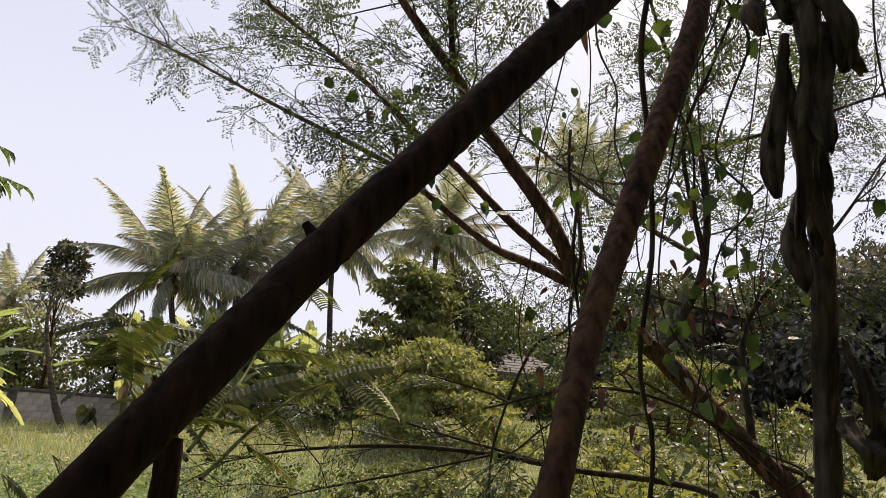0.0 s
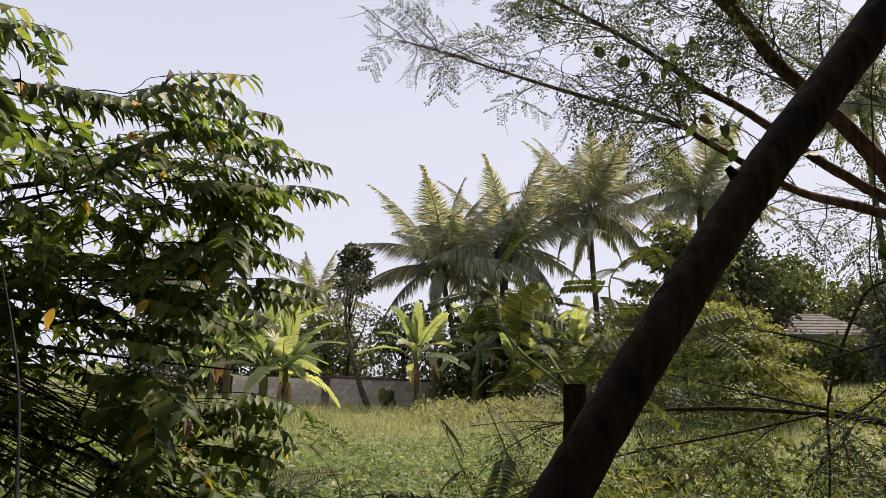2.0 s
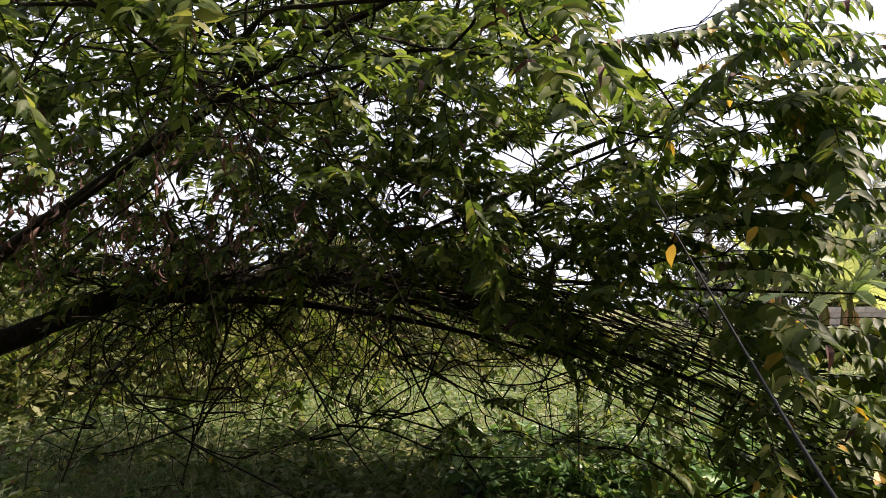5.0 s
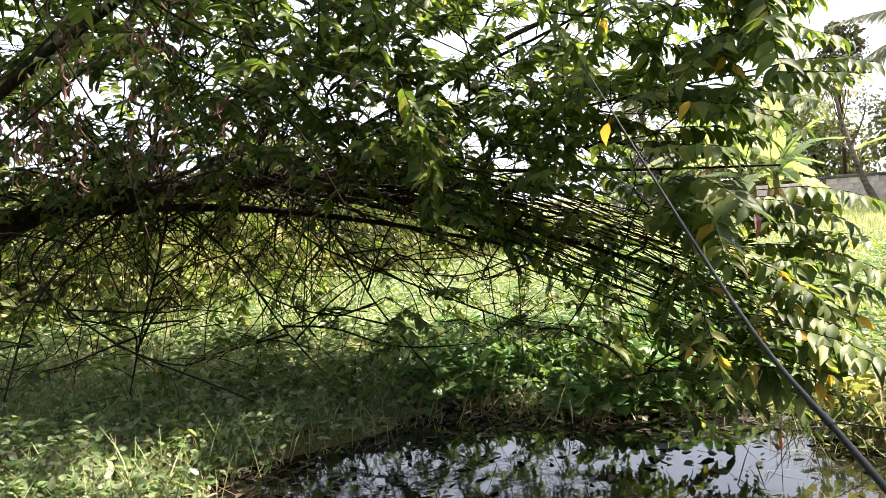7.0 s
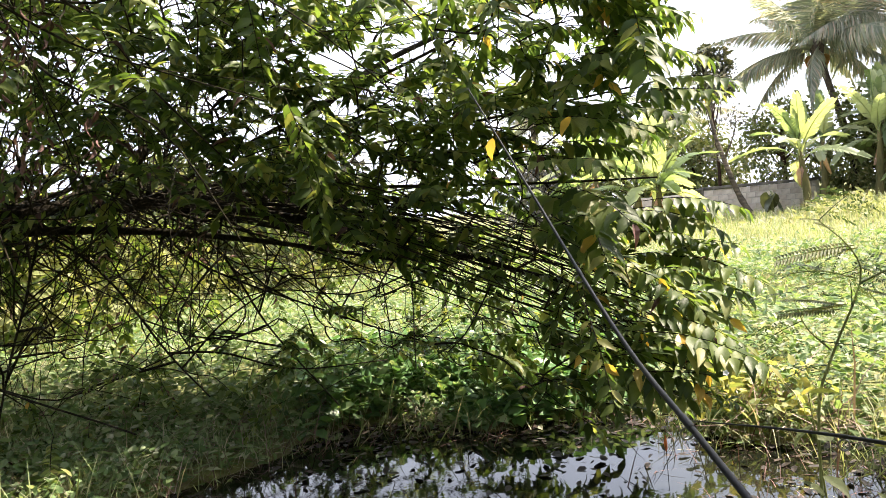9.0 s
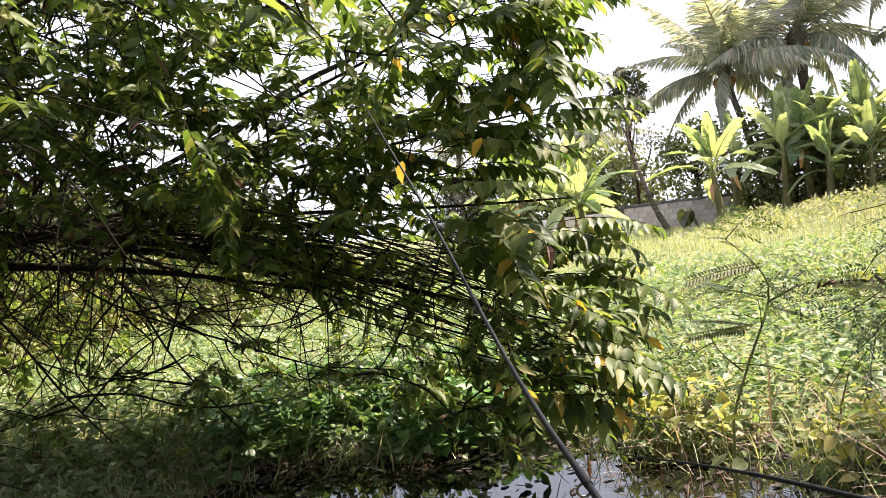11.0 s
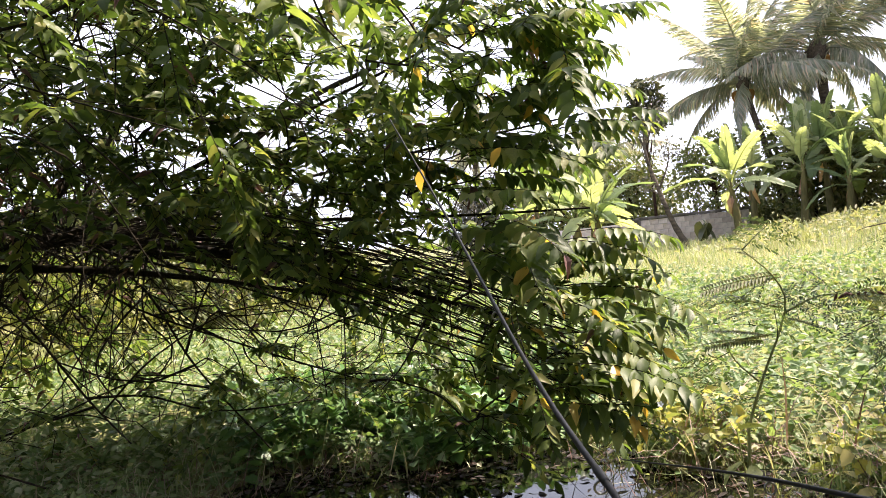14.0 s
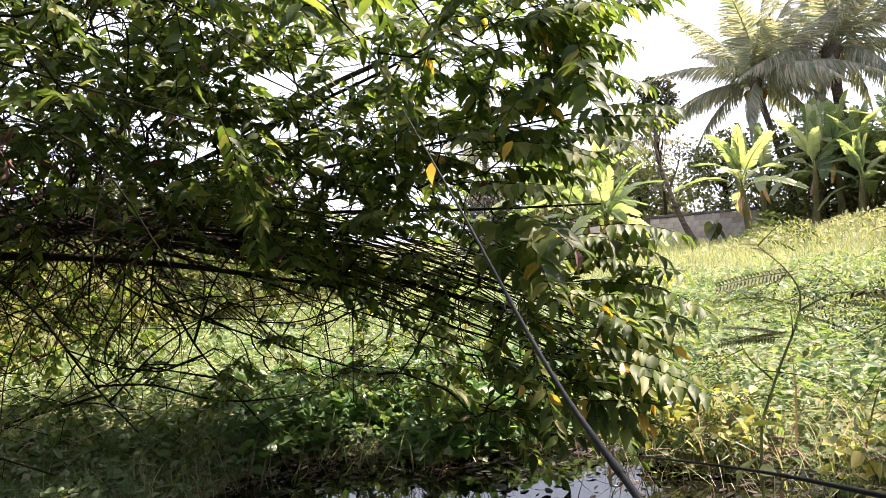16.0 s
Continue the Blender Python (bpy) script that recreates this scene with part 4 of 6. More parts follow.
# sprays: (base, way, length, leaf length, how far the leaves hang)
AZ_EDGE = ((-17, 32.5), (-14, 28.0), (-10, 29.8), (-8, 27.6), (-5, 31.0), (-3.2, 30.0), (-1.8, 28.8), (-0.5, 33.0), (0.5, 35.5), (4, 36.0), (5.2, 31.0), (6.3, 28.6), (8, 29.8), (11, 31.4), (14, 28.0), (16, 29.6), (19.5, 32.4), (22.5, 34.5), (23.5, 49.0), (26, 55.0), (32, 60.0))


def inside(p):
    """Whether a place lies within the crown's outline towards the field."""
    d = p - np.array((-0.47, 0.3, 1.05)); h = math.hypot(d[0], d[1])
    el = math.degrees(math.atan2(d[2], h)); az = math.degrees(math.atan2(-d[0], d[1]))
    return az > np.interp(el, [e for e, _ in AZ_EDGE], [a for _, a in AZ_EDGE]) and not (36.5 < az < 49 and el > 20.5)


WANT = []
for az, el, r in [(34.6, 22.6, 2.35), (33.0, 19.8, 2.9), (29.6, 16.2, 3.4), (28.0, 14.0, 3.55), (31.2, 11.3, 3.3), (30.2, 8.6, 3.35), (29.6, 5.6, 3.2), (28.8, 6.6, 3.3), (36.4, 2.2, 3.1), (28.9, -2.8, 3.1), (31.0, -3.2, 3.2), (27.7, -7.8, 2.95), (29.4, -6.2, 3.1), (29.6, -10.0, 2.9),
                  (28.2, -13.8, 2.6), (29.6, -12.0, 2.75), (32.5, -16.2, 2.6), (36.0, 21.3, 2.6), (38.5, 19.8, 2.7), (42.0, 20.0, 2.6), (45.5, 19.8, 2.6), (49.5, 23.6, 2.6), (52.5, 24.6, 2.5), (35.5, 18.0, 3.0), (32.5, 14.5, 3.3), (33.5, 9.5, 3.2), (31.8, 17.6, 3.2)]:
    for back in (0.0, 1.6):
        tip = spot(az - 0.5 + back, r, 1.05 + r * math.tan(math.radians(el + 1.9 - 0.4 * back)))
        way = unit(tip - spot(az + 16, r + 0.55, tip[2] - 0.05) + g.normal(0, 0.03, 3))
        ln = g.uniform(0.34, 0.44)
        WANT.append((tip - way * ln + (0, 0, 0.05), way, ln, g.uniform(0.1, 0.12), 0.75))


def bough_line(az):
    """How far out the sheet of boughs stands at a bearing."""
    return np.interp(az, (28, 45, 60, 73, 85, 97), (3.3, 3.85, 4.35, 5.0, 5.55, 6.1))


def fill(count, az, el, r, ln, leaf, hang, low=0.1, out=0.6, line=False):
    done = 0
    while done < count:
        a, e, d = g.uniform(*az), g.uniform(*el), g.uniform(*r)
        d += bough_line(a) if line else 0
        p = spot(a, d, 1.05 + d * math.tan(math.radians(e)))
        if p[2] < low:
            continue
        way = unit(unit((p - S1) * (1, 1, 0.35)) * out + g.normal(0, 0.5, 3) * (1, 1, 0.35 if hang > 0.55 else 0.9))
        length = g.uniform(*ln)
        if not inside(p + way * (length + 0.06)) or not inside(p):
            continue
        WANT.append((p, way, length, g.uniform(*leaf), hang)); done += 1


fill(62, (28, 45), (-2, 23), (2.7, 3.6), (0.3, 0.46), (0.095, 0.12), 0.6, out=0.9)         # the lit wing over the field
fill(36, (27, 46), (-16, -1), (2.6, 3.4), (0.24, 0.4), (0.07, 0.095), 0.42, out=0.9)       # its low tips over the water's edge
fill(60, (31, 52), (-12, -1), (-0.6, 0.0), (0.22, 0.4), (0.07, 0.095), 0.45, line=True, out=0.9)
fill(64, (35, 60), (-3, 20), (-0.6, 0.0), (0.25, 0.42), (0.08, 0.105), 0.5, line=True)   # behind it
fill(3, (84, 97), (21, 27), (1.7, 2.0), (0.24, 0.36), (0.065, 0.085), 0.5)                   # roof near the landing
fill(14, (51, 60), (20, 28), (1.95, 2.3), (0.24, 0.36), (0.08, 0.1), 0.5)
fill(110, (50, 99), (16.5, 33), (2.3, 3.4), (0.28, 0.44), (0.068, 0.092), 0.5)
fill(80, (60, 115), (28, 52), (1.8, 3.6), (0.3, 0.46), (0.1, 0.13), 0.45)                 # the top of the crown, out of view, filled in to shade the leaves below
# unseen sprays right over the landing, added to block sun from nearby leaves
fill(45, (40, 118), (50, 74), (0.6, 1.6), (0.3, 0.46), (0.1, 0.13), 0.45)
fill(60, (58, 99), (11, 26), (2.9, 4.2), (0.26, 0.42), (0.08, 0.105), 0.45)
fill(130, (58, 106), (24, 42), (-0.8, 0.8), (0.3, 0.46), (0.1, 0.13), 0.4, line=True)          # high over the hub
fill(820, (60, 101), (2.5, 25), (-1.0, -0.1), (0.24, 0.42), (0.08, 0.11), 0.4, line=True)
fill(150, (45, 62), (0, 24), (-0.8, 0.0), (0.24, 0.42), (0.08, 0.105), 0.4, line=True)  # over the hub
fill(150, (70, 103), (-1, 15), (0.2, 0.9), (0.25, 0.42), (0.085, 0.115), 0.4, line=True)   # the far side
fill(110, (66, 101), (-5.5, 2), (0.3, 1.1), (0.22, 0.38), (0.075, 0.1), 0.35, line=True)
fill(60, (60, 94), (-5.5, 3), (-0.1, 0.8), (0.2, 0.36), (0.06, 0.085), 0.35, line=True)
fill(45, (46, 62), (-4, 4), (0.3, 1.0), (0.2, 0.36), (0.06, 0.085), 0.35, line=True)
fill(46, (62, 93), (-13, -7), (3.6, 5.0), (0.18, 0.34), (0.042, 0.06), 0.3)                # thin fringe hanging over the bank
fill(50, (46, 66), (-11, -6.5), (3.6, 4.8), (0.18, 0.34), (0.042, 0.06), 0.3)
WANT.sort(key=lambda w: np.linalg.norm(w[0] - S1))

sprays = []
for base, way, ln, leaf, hang in WANT:       # each spray grows from the nearest limb on the way to the hub
    nodes = np.array(NODE)
    gap = np.linalg.norm(nodes - base, axis=1)
    cost = gap + 0.22 * np.array(DEPTH) - 0.25 * ((nodes - base) @ -way) / (gap + 0.1)
    k = int(np.argmin(np.where(gap < 0.04, 9, cost)))
    start, L = nodes[k], gap[k]
    path = smooth_path([start, start + (base - start) * 0.5 + g.normal(0, 0.11, 3) * L + (0, 0, 0.06 * L), base, base + way * 0.06], 8)
    BRANCH.append([path, OWNER[k], 0.0])
    for q in range(2, 8):
        NODE.append(path[q]); DEPTH.append(DEPTH[k] + L * q / 7); OWNER.append(len(BRANCH) - 1)
    sprays.append((path[-1], way, ln, leaf, hang))

for k in range(105):         # the low fan of long bare rods, sweeping out and down
    u, az = g.random(), g.uniform(30, 56)
    s = smooth_path(BOUGHS_MAIN[int(g.integers(0, 3))][0], 20)[int(g.integers(0, 9))]
    e = spot(az, bough_line(az) - g.uniform(0.0, 0.8), 0.32 + 0.46 * u + 0.024 * (az - 34))
    mid = s + (e - s) * 0.5 + (0, 0, 0.1 + 0.05 * u) + g.normal(0, 0.05, 3)
    BRANCH.append([smooth_path([s, mid, e], 14), 0, g.uniform(0.0032, 0.0062)])
for k in range(560):         # thin bare branches that stand and hang in the open space under the roof
    b = BRANCH[int(g.integers(0, len(BOUGHS_MAIN)))][0] if k % 3 else HUB_LINE
    s = b[int(g.integers(0, 18))]
    if s[0] > -3.0:
        continue
    d = unit(g.normal(0, 1, 3) * (1, 1, 0.8) + (0.5, 0.1, -0.15)); ln = g.uniform(0.4, 1.4)
    path = smooth_path([s, s + d * ln * 0.35 + g.normal(0, 0.07, 3), s + d * ln * 0.7 + g.normal(0, 0.1, 3), s + d * ln + g.normal(0, 0.1, 3) + (0, 0, -0.08)], 12)
    if path[:, 2].min() > 0.06 and inside(path[-1]) and inside(path[-1] + (0.3, 0, 0.1)):
        BRANCH.append([path, -1, g.uniform(0.003, 0.0075)])
        for q in (5, 8):
            e = path[q] + unit(d + g.normal(0, 0.7, 3)) * ln * 0.4
            if e[2] > 0.06 and inside(e + (0.2, 0, 0.1)):
                BRANCH.append([smooth_path([path[q], (path[q] + e) / 2 + g.normal(0, 0.04, 3), e], 7), -1, 0.0])

load = np.ones(len(BRANCH))
for k in range(len(BRANCH) - 1, -1, -1):
    if BRANCH[k][1] >= 0:
        load[BRANCH[k][1]] += load[k]
twigs, thick = [], 0
for k, (path, parent, r) in enumerate(BRANCH):
    r0 = r or min(0.0105, 0.0021 * load[k] ** 0.42)
    shape = tube3(path, [r0, r0 * 0.72, max(0.0016, r0 * 0.45)] if r0 < 0.0125 else [r0, r0 * 0.6, 0.004], 7 if r0 > 0.005 else 4, 0.2, k)
    if (r > 0 or load[k] > 2) and thick < 620:
        thick += 1
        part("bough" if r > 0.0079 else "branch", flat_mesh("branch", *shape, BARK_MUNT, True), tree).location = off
    else:
        twigs.append(shape)

LP, LD, LU, LS = [], [], [], []
for p0, d, ln, leaf, hang in sprays:
    droop = g.uniform(0.1, 0.35)
    along = lambda s: p0 + d * ln * s + np.array((0, 0, -droop * ln * s * s))
    twigs.append(tube3(np.stack([along(s) for s in np.linspace(0, 1, 5)]), [0.0026, 0.0012], 3))
    nl = max(4, int(2 * ln / (0.37 * leaf)))
    side = unit(np.cross(d, (0, 0, 1)))
    for q in range(nl):
        s = 0.06 + 0.94 * (q + 0.5) / nl
        sg = 1 if q % 2 else -1
        last = q >= nl - 1
        ld = unit(d * g.uniform(0.45, 0.75) + side * sg * (0.2 if last else 0.95) - np.array((0, 0, hang * g.uniform(0.6, 1.3))) + g.normal(0, 0.1 if hang > 0.55 else 0.32, 3))
        LP.append(along(s)); LD.append(ld); LU.append(unit(np.array((0, 0, 1.0)) + 0.35 * d + g.normal(0, 0.22 if hang > 0.55 else 0.5, 3)))
        LS.append(leaf * g.uniform(0.85, 1.15) * (0.7 + 0.35 * math.sin(math.pi * min(1, 0.15 + 0.8 * s))))
wither = len(LP)
for k in range(60):          # strings of shrivelled leaves caught in the crown
    c = np.array((g.uniform(-4.8, -3.0), g.uniform(-0.4, 1.0), g.uniform(1.45, 2.1)))
    for q in range(int(g.integers(7, 14))):
        LP.append(c + g.normal(0, 0.02, 3) - (0, 0, 0.022 * q)); LD.append(unit(np.array((g.normal(0, 0.5), g.normal(0, 0.5), -1.0)))); LU.append(unit(g.normal(0, 1, 3))); LS.append(g.uniform(0.035, 0.065))
LP, LD, LU, LS = map(np.array, (LP, LD, LU, LS))
yellow = g.random(len(LP)) < 0.002 + 0.02 * (LP[:, 0] > -2.9) * (LP[:, 1] > 1.9)
dead = (~yellow) & (g.random(len(LP)) < 0.012 + 0.09 * (LP[:, 0] < -4.2) * (LP[:, 2] < 1.6))
yellow[wither:] = False; dead[wither:] = True
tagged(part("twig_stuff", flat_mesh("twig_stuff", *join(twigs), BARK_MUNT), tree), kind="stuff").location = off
ok = ~(yellow | dead)
outer = np.flatnonzero(ok & (LP[:, 0] > -2.25) & (LP[:, 1] > 1.7))[:290]       # outermost leaves, each by itself, in the brighter sunlit copy of the leaf
LEAF_ME = mesh_of("leaf", LANCE_V, LANCE_F, LEAF_MUNT_LIT, True)
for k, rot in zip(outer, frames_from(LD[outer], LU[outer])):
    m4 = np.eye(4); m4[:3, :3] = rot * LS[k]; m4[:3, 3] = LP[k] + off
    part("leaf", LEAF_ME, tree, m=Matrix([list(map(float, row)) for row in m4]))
ok[outer] = False
m, n, l, p = mat("white_petal")
l.new(ramp(n, l, noise_tex(n, l, 150, 3), [(0.3, (0.7, 0.7, 0.66)), (0.7, (0.82, 0.82, 0.8))]), p.inputs["Base Color"])
fl = [scatter(OVAL_V * (1, 1.6, 1), OVAL_F, np.zeros((5, 3)), frames_from(np.array([(math.cos(a), math.sin(a), 0.25) for a in np.arange(5) * 1.2566]), np.tile((0, 0, 1.0), (5, 1))), np.full(5, 0.012))]
part("flower", flat_mesh("flower", *join(fl), m), tree, "small white five-petalled flower", Matrix.Translation(np.array((-1.71, 2.48, 0.44)) + off) @ pose(0, 0, 0, 60, 0, 30))
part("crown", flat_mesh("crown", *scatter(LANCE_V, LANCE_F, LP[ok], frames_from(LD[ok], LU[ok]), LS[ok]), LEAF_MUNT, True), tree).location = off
part("yellow_leaves", flat_mesh("yellow_leaves", *scatter(LANCE_V, LANCE_F, LP[yellow], frames_from(LD[yellow], LU[yellow]), LS[yellow]), LEAF_MUNT_YELLOW), tree, "yellowing leaves").location = off
part("dead_leaves", flat_mesh("dead_leaves", *scatter(LANCE_V * (1, 0.7, 2.2), LANCE_F, LP[dead], frames_from(LD[dead], LU[dead]), LS[dead]), LEAF_DRY), tree, "shrivelled brown leaves").location = off
YELLOW_ME = mesh_of("yellow_leaf", LANCE_V * (0.08, 0.12, 0.08), LANCE_F, LEAF_MUNT_YELLOW, True)
for (px, py, pz), rx, ry, rz in [((-2.14, 2.32, 1.36), 20, 50, 200), ((-2.25, 2.03, 1.3), -30, 75, 240), ((-2.35, 3.1, 1.85), 0, 80, 130), ((-2.55, 3.25, 1.98), 0, 85, 150)]:
    part("yellow_leaf", YELLOW_ME, tree, "large bright yellow leaf", pose(px + off[0], py + off[1], pz, rx, ry, rz))

# ---- leaning stems and feathery tree close by ----
def stem_thing(name, pts, radii, material, label, category, n=20, sides=12, rough=0.14, seed=0, group=""):
    base = np.array(pts[0], float)
    t = thing(name, base, label, category, group)
    part("stem", mesh_of("stem", *tube3(smooth_path(np.array(pts) - base, n), radii, sides, rough, seed), material, True), t)
    return t, base


def knob(parent, at, d, size, material):
    part("knot", mesh_of("knot", *tube3(smooth_path([np.zeros(3), np.array(d) * 0.5 * size, np.array(d) * size], 5), [size * 0.5, size * 0.3, size * 0.18], 8, 0.3, 3), material, True), parent, m=Matrix.Translation(at))


pole_a, ba = stem_thing("leaning_tree", [(-0.62, 0.43, 0.45), (-0.42, 0.69, 0.85), (-0.288, 0.859, 1.117), (-0.195, 0.99, 1.298), (-0.085, 1.1, 1.475), (0.025, 1.22, 1.66), (0.25, 1.5, 2.05), (0.7, 1.8, 2.8), (1.3, 1.8, 3.5)], [0.018, 0.0175, 0.0168, 0.018, 0.0195, 0.0215, 0.022, 0.018, 0.012], BARK_DARK, "dark slanting tree stem with small knots", "tree", 240, 24, 0.1)
pole_b, bb = stem_thing("slender_tree", [(-0.12, 0.95, 0.3), (-0.05, 1.04, 0.85), (0.012, 1.126, 1.117), (0.046, 1.2, 1.245), (0.088, 1.273, 1.368), (0.18, 1.41, 1.61), (0.279, 1.57, 1.866), (0.5, 1.9, 2.5), (1.1, 2.25, 3.6)], [0.017, 0.0165, 0.0155, 0.0158, 0.017, 0.0195, 0.0215, 0.017, 0.012], BARK_RED, "slim reddish-brown tree stem wound with vines", "tree", 240, 24, 0.1, seed=4)
knob(pole_a, np.array((-0.204, 0.985, 1.3)) - ba, (-0.6, -0.1, 0.8), 0.018, BARK_DARK)
knob(pole_a, np.array((0.003, 1.2, 1.648)) - ba, (-0.5, 0, 0.9), 0.024, BARK_DARK)

feather = thing("feathery_tree", (1.25, 2.5, 0.2), "open tree with thin forking limbs and fine feathery leaves", "tree")
fo = np.array((-1.25, -2.5, -0.2))
# limbs: points and radii
BOUGHS = [
    ([(1.25, 2.5, 0.2), (1.05, 2.6, 0.85), (0.93, 2.65, 1.05), (0.82, 2.68, 1.16), (0.57, 2.76, 1.43), (0.32, 2.75, 1.64), (0.16, 2.73, 1.89), (-0.07, 2.76, 2.2), (-0.15, 2.75, 2.33), (-0.37, 2.75, 2.62), (-0.57, 2.77, 2.93), (-0.8, 2.8, 3.3)], [0.042, 0.037, 0.032, 0.03, 0.024, 0.02, 0.014, 0.006]),
    ([(-0.15, 2.75, 2.33), (-0.18, 2.75, 2.41), (-0.21, 2.74, 2.65), (-0.24, 2.76, 3.02), (-0.3, 2.8, 3.5)], [0.017, 0.014, 0.006]),
    ([(0.29, 2.75, 1.66), (0.06, 2.84, 1.87), (-0.16, 2.98, 2.12), (-0.32, 3.04, 2.26), (-0.57, 3.17, 2.53), (-1.0, 3.28, 2.88), (-1.35, 3.4, 3.15)], [0.021, 0.017, 0.013, 0.005]),
    ([(0.34, 2.75, 1.62), (0.15, 2.88, 1.73), (-0.01, 3.05, 1.84), (-0.3, 3.19, 2.09), (-0.43, 3.26, 2.2), (-1.06, 3.56, 2.57), (-1.63, 3.87, 2.93), (-2.12, 4.09, 3.21)], [0.022, 0.016, 0.012, 0.004]),
    ([(0.57, 2.76, 1.43), (0.75, 2.9, 1.8), (0.8, 3.1, 2.3), (0.7, 3.3, 2.9), (0.6, 3.4, 3.4)], [0.015, 0.012, 0.005]),
    ([(0.8, 3.1, 2.3), (1.2, 3.3, 2.5), (1.7, 3.4, 2.75), (2.1, 3.5, 2.9)], [0.01, 0.007, 0.003]),
    ([(0.82, 2.68, 1.16), (0.9, 2.9, 1.6), (1.3, 3.1, 2.0), (1.6, 3.2, 2.4)], [0.012, 0.009, 0.003]),
    ([(1.05, 2.6, 0.85), (0.92, 3.39, 1.0), (0.42, 3.57, 1.03), (0.1, 3.65, 1.06), (-0.32, 3.64, 1.06), (-0.73, 3.54, 1.01), (-1.05, 3.5, 0.93)], [0.015, 0.012, 0.009, 0.003]),
    ([(0.42, 3.57, 1.03), (-0.1, 3.75, 1.12), (-0.5, 3.85, 1.2), (-0.75, 3.9, 1.2)], [0.007, 0.003]),
    ([(0.1, 3.65, 1.06), (-0.2, 3.45, 0.98), (-0.6, 3.3, 0.88), (-0.9, 3.2, 0.78)], [0.006, 0.003]),
    ([(0.6, 3.4, 3.4), (0.2, 3.5, 3.3), (-0.4, 3.6, 3.2), (-0.9, 3.7, 3.1)], [0.008, 0.003]),
    ([(0.75, 2.9, 1.8), (0.6, 3.4, 2.1), (0.35, 3.9, 2.5), (0.1, 4.3, 2.9), (-0.1, 4.6, 3.3)], [0.011, 0.008, 0.003]),
    ([(0.6, 3.4, 2.1), (0.9, 3.9, 2.4), (1.1, 4.3, 2.9), (1.2, 4.6, 3.4)], [0.009, 0.003]),
    ([(1.2, 3.3, 2.5), (1.5, 3.7, 2.9), (1.9, 4.1, 3.4)], [0.007, 0.003]),
    ([(0.35, 3.9, 2.5), (0.7, 4.4, 2.6), (1.1, 4.8, 2.8)], [0.007, 0.003]),
    ([(0.75, 2.9, 1.8), (0.66, 2.85, 2.2), (0.72, 2.75, 2.45), (0.8, 2.65, 2.7), (0.9, 2.6, 2.9)], [0.009, 0.003]),
    ([(0.9, 2.9, 1.6), (0.6, 3.3, 1.75), (0.3, 3.7, 1.9), (0.0, 4.0, 2.1)], [0.008, 0.003]),
    ([(1.02, 2.58, 0.72), (0.9, 2.56, 0.86), (0.8, 2.56, 0.98), (0.77, 2.56, 1.06)], [0.02, 0.018, 0.012]),
    ([(0.93, 2.65, 1.05), (0.6, 2.5, 1.25), (0.3, 2.45, 1.3), (0.0, 2.45, 1.22)], [0.006, 0.003]),
    ([(0.82, 2.68, 1.16), (1.1, 2.6, 1.05), (1.4, 2.6, 0.85)], [0.007, 0.003]),
]
for k, (pts, rad) in enumerate(BOUGHS):
    part("trunk" if k == 0 else "limb", mesh_of("limb", *tube3(smooth_path(np.array(pts) + fo, 14 * len(pts)), np.array(rad) * (0.8 if 1 <= k <= 3 else 1.0), 12, 0.2, k), BARK_RED if k < 4 else BARK_TWIG, True), feather)


def pinnate(pinnae, leaflets, reach, leaflet, wide):
    """A twice-divided leaf along +x made of small leaflets."""
    P, D, S = [], [], []
    jit = rng(3)
    for k in range(pinnae):
        s = 0.25 + 0.75 * k / max(1, pinnae - 1)
        for sg in (-1, 1):
            d = unit(np.array((0.55 + jit.uniform(-0.2, 0.3), sg * 0.8, jit.uniform(-0.4, 0.1))))
            for q in range(leaflets):
                u = (q + 1) / leaflets * reach
                for ss in (-1, 1):
                    P.append(np.array((s, 0, -0.12 * s * s)) + d * u + (0, 0, -0.5 * u * u)); D.append(unit(d * jit.uniform(0.2, 0.9) + np.cross(d, (0, 0, 1)) * ss + (0, 0, jit.uniform(-0.6, 0.3)))); S.append(leaflet * jit.uniform(0.6, 1.3))
    tv = np.array([(0, 0, 0), (0.5, wide, 0.02), (1, 0, 0), (0.5, -wide, 0.02)])
    v, f = scatter(tv, CARD_F, np.array(P), frames_from(np.array(D), np.tile((0, 0, 1.0), (len(P), 1))), np.array(S))
    rv, rf = tube3([(0, 0, 0), (0.5, 0, -0.03), (1, 0, -0.12)], [0.012, 0.006], 3)
    return join([(v, f), (rv, rf)])


FEATHER = pinnate(4, 9, 0.48, 0.1, 0.2)
g = rng(5)
fp, fd, fs, thin = [], [], [], []


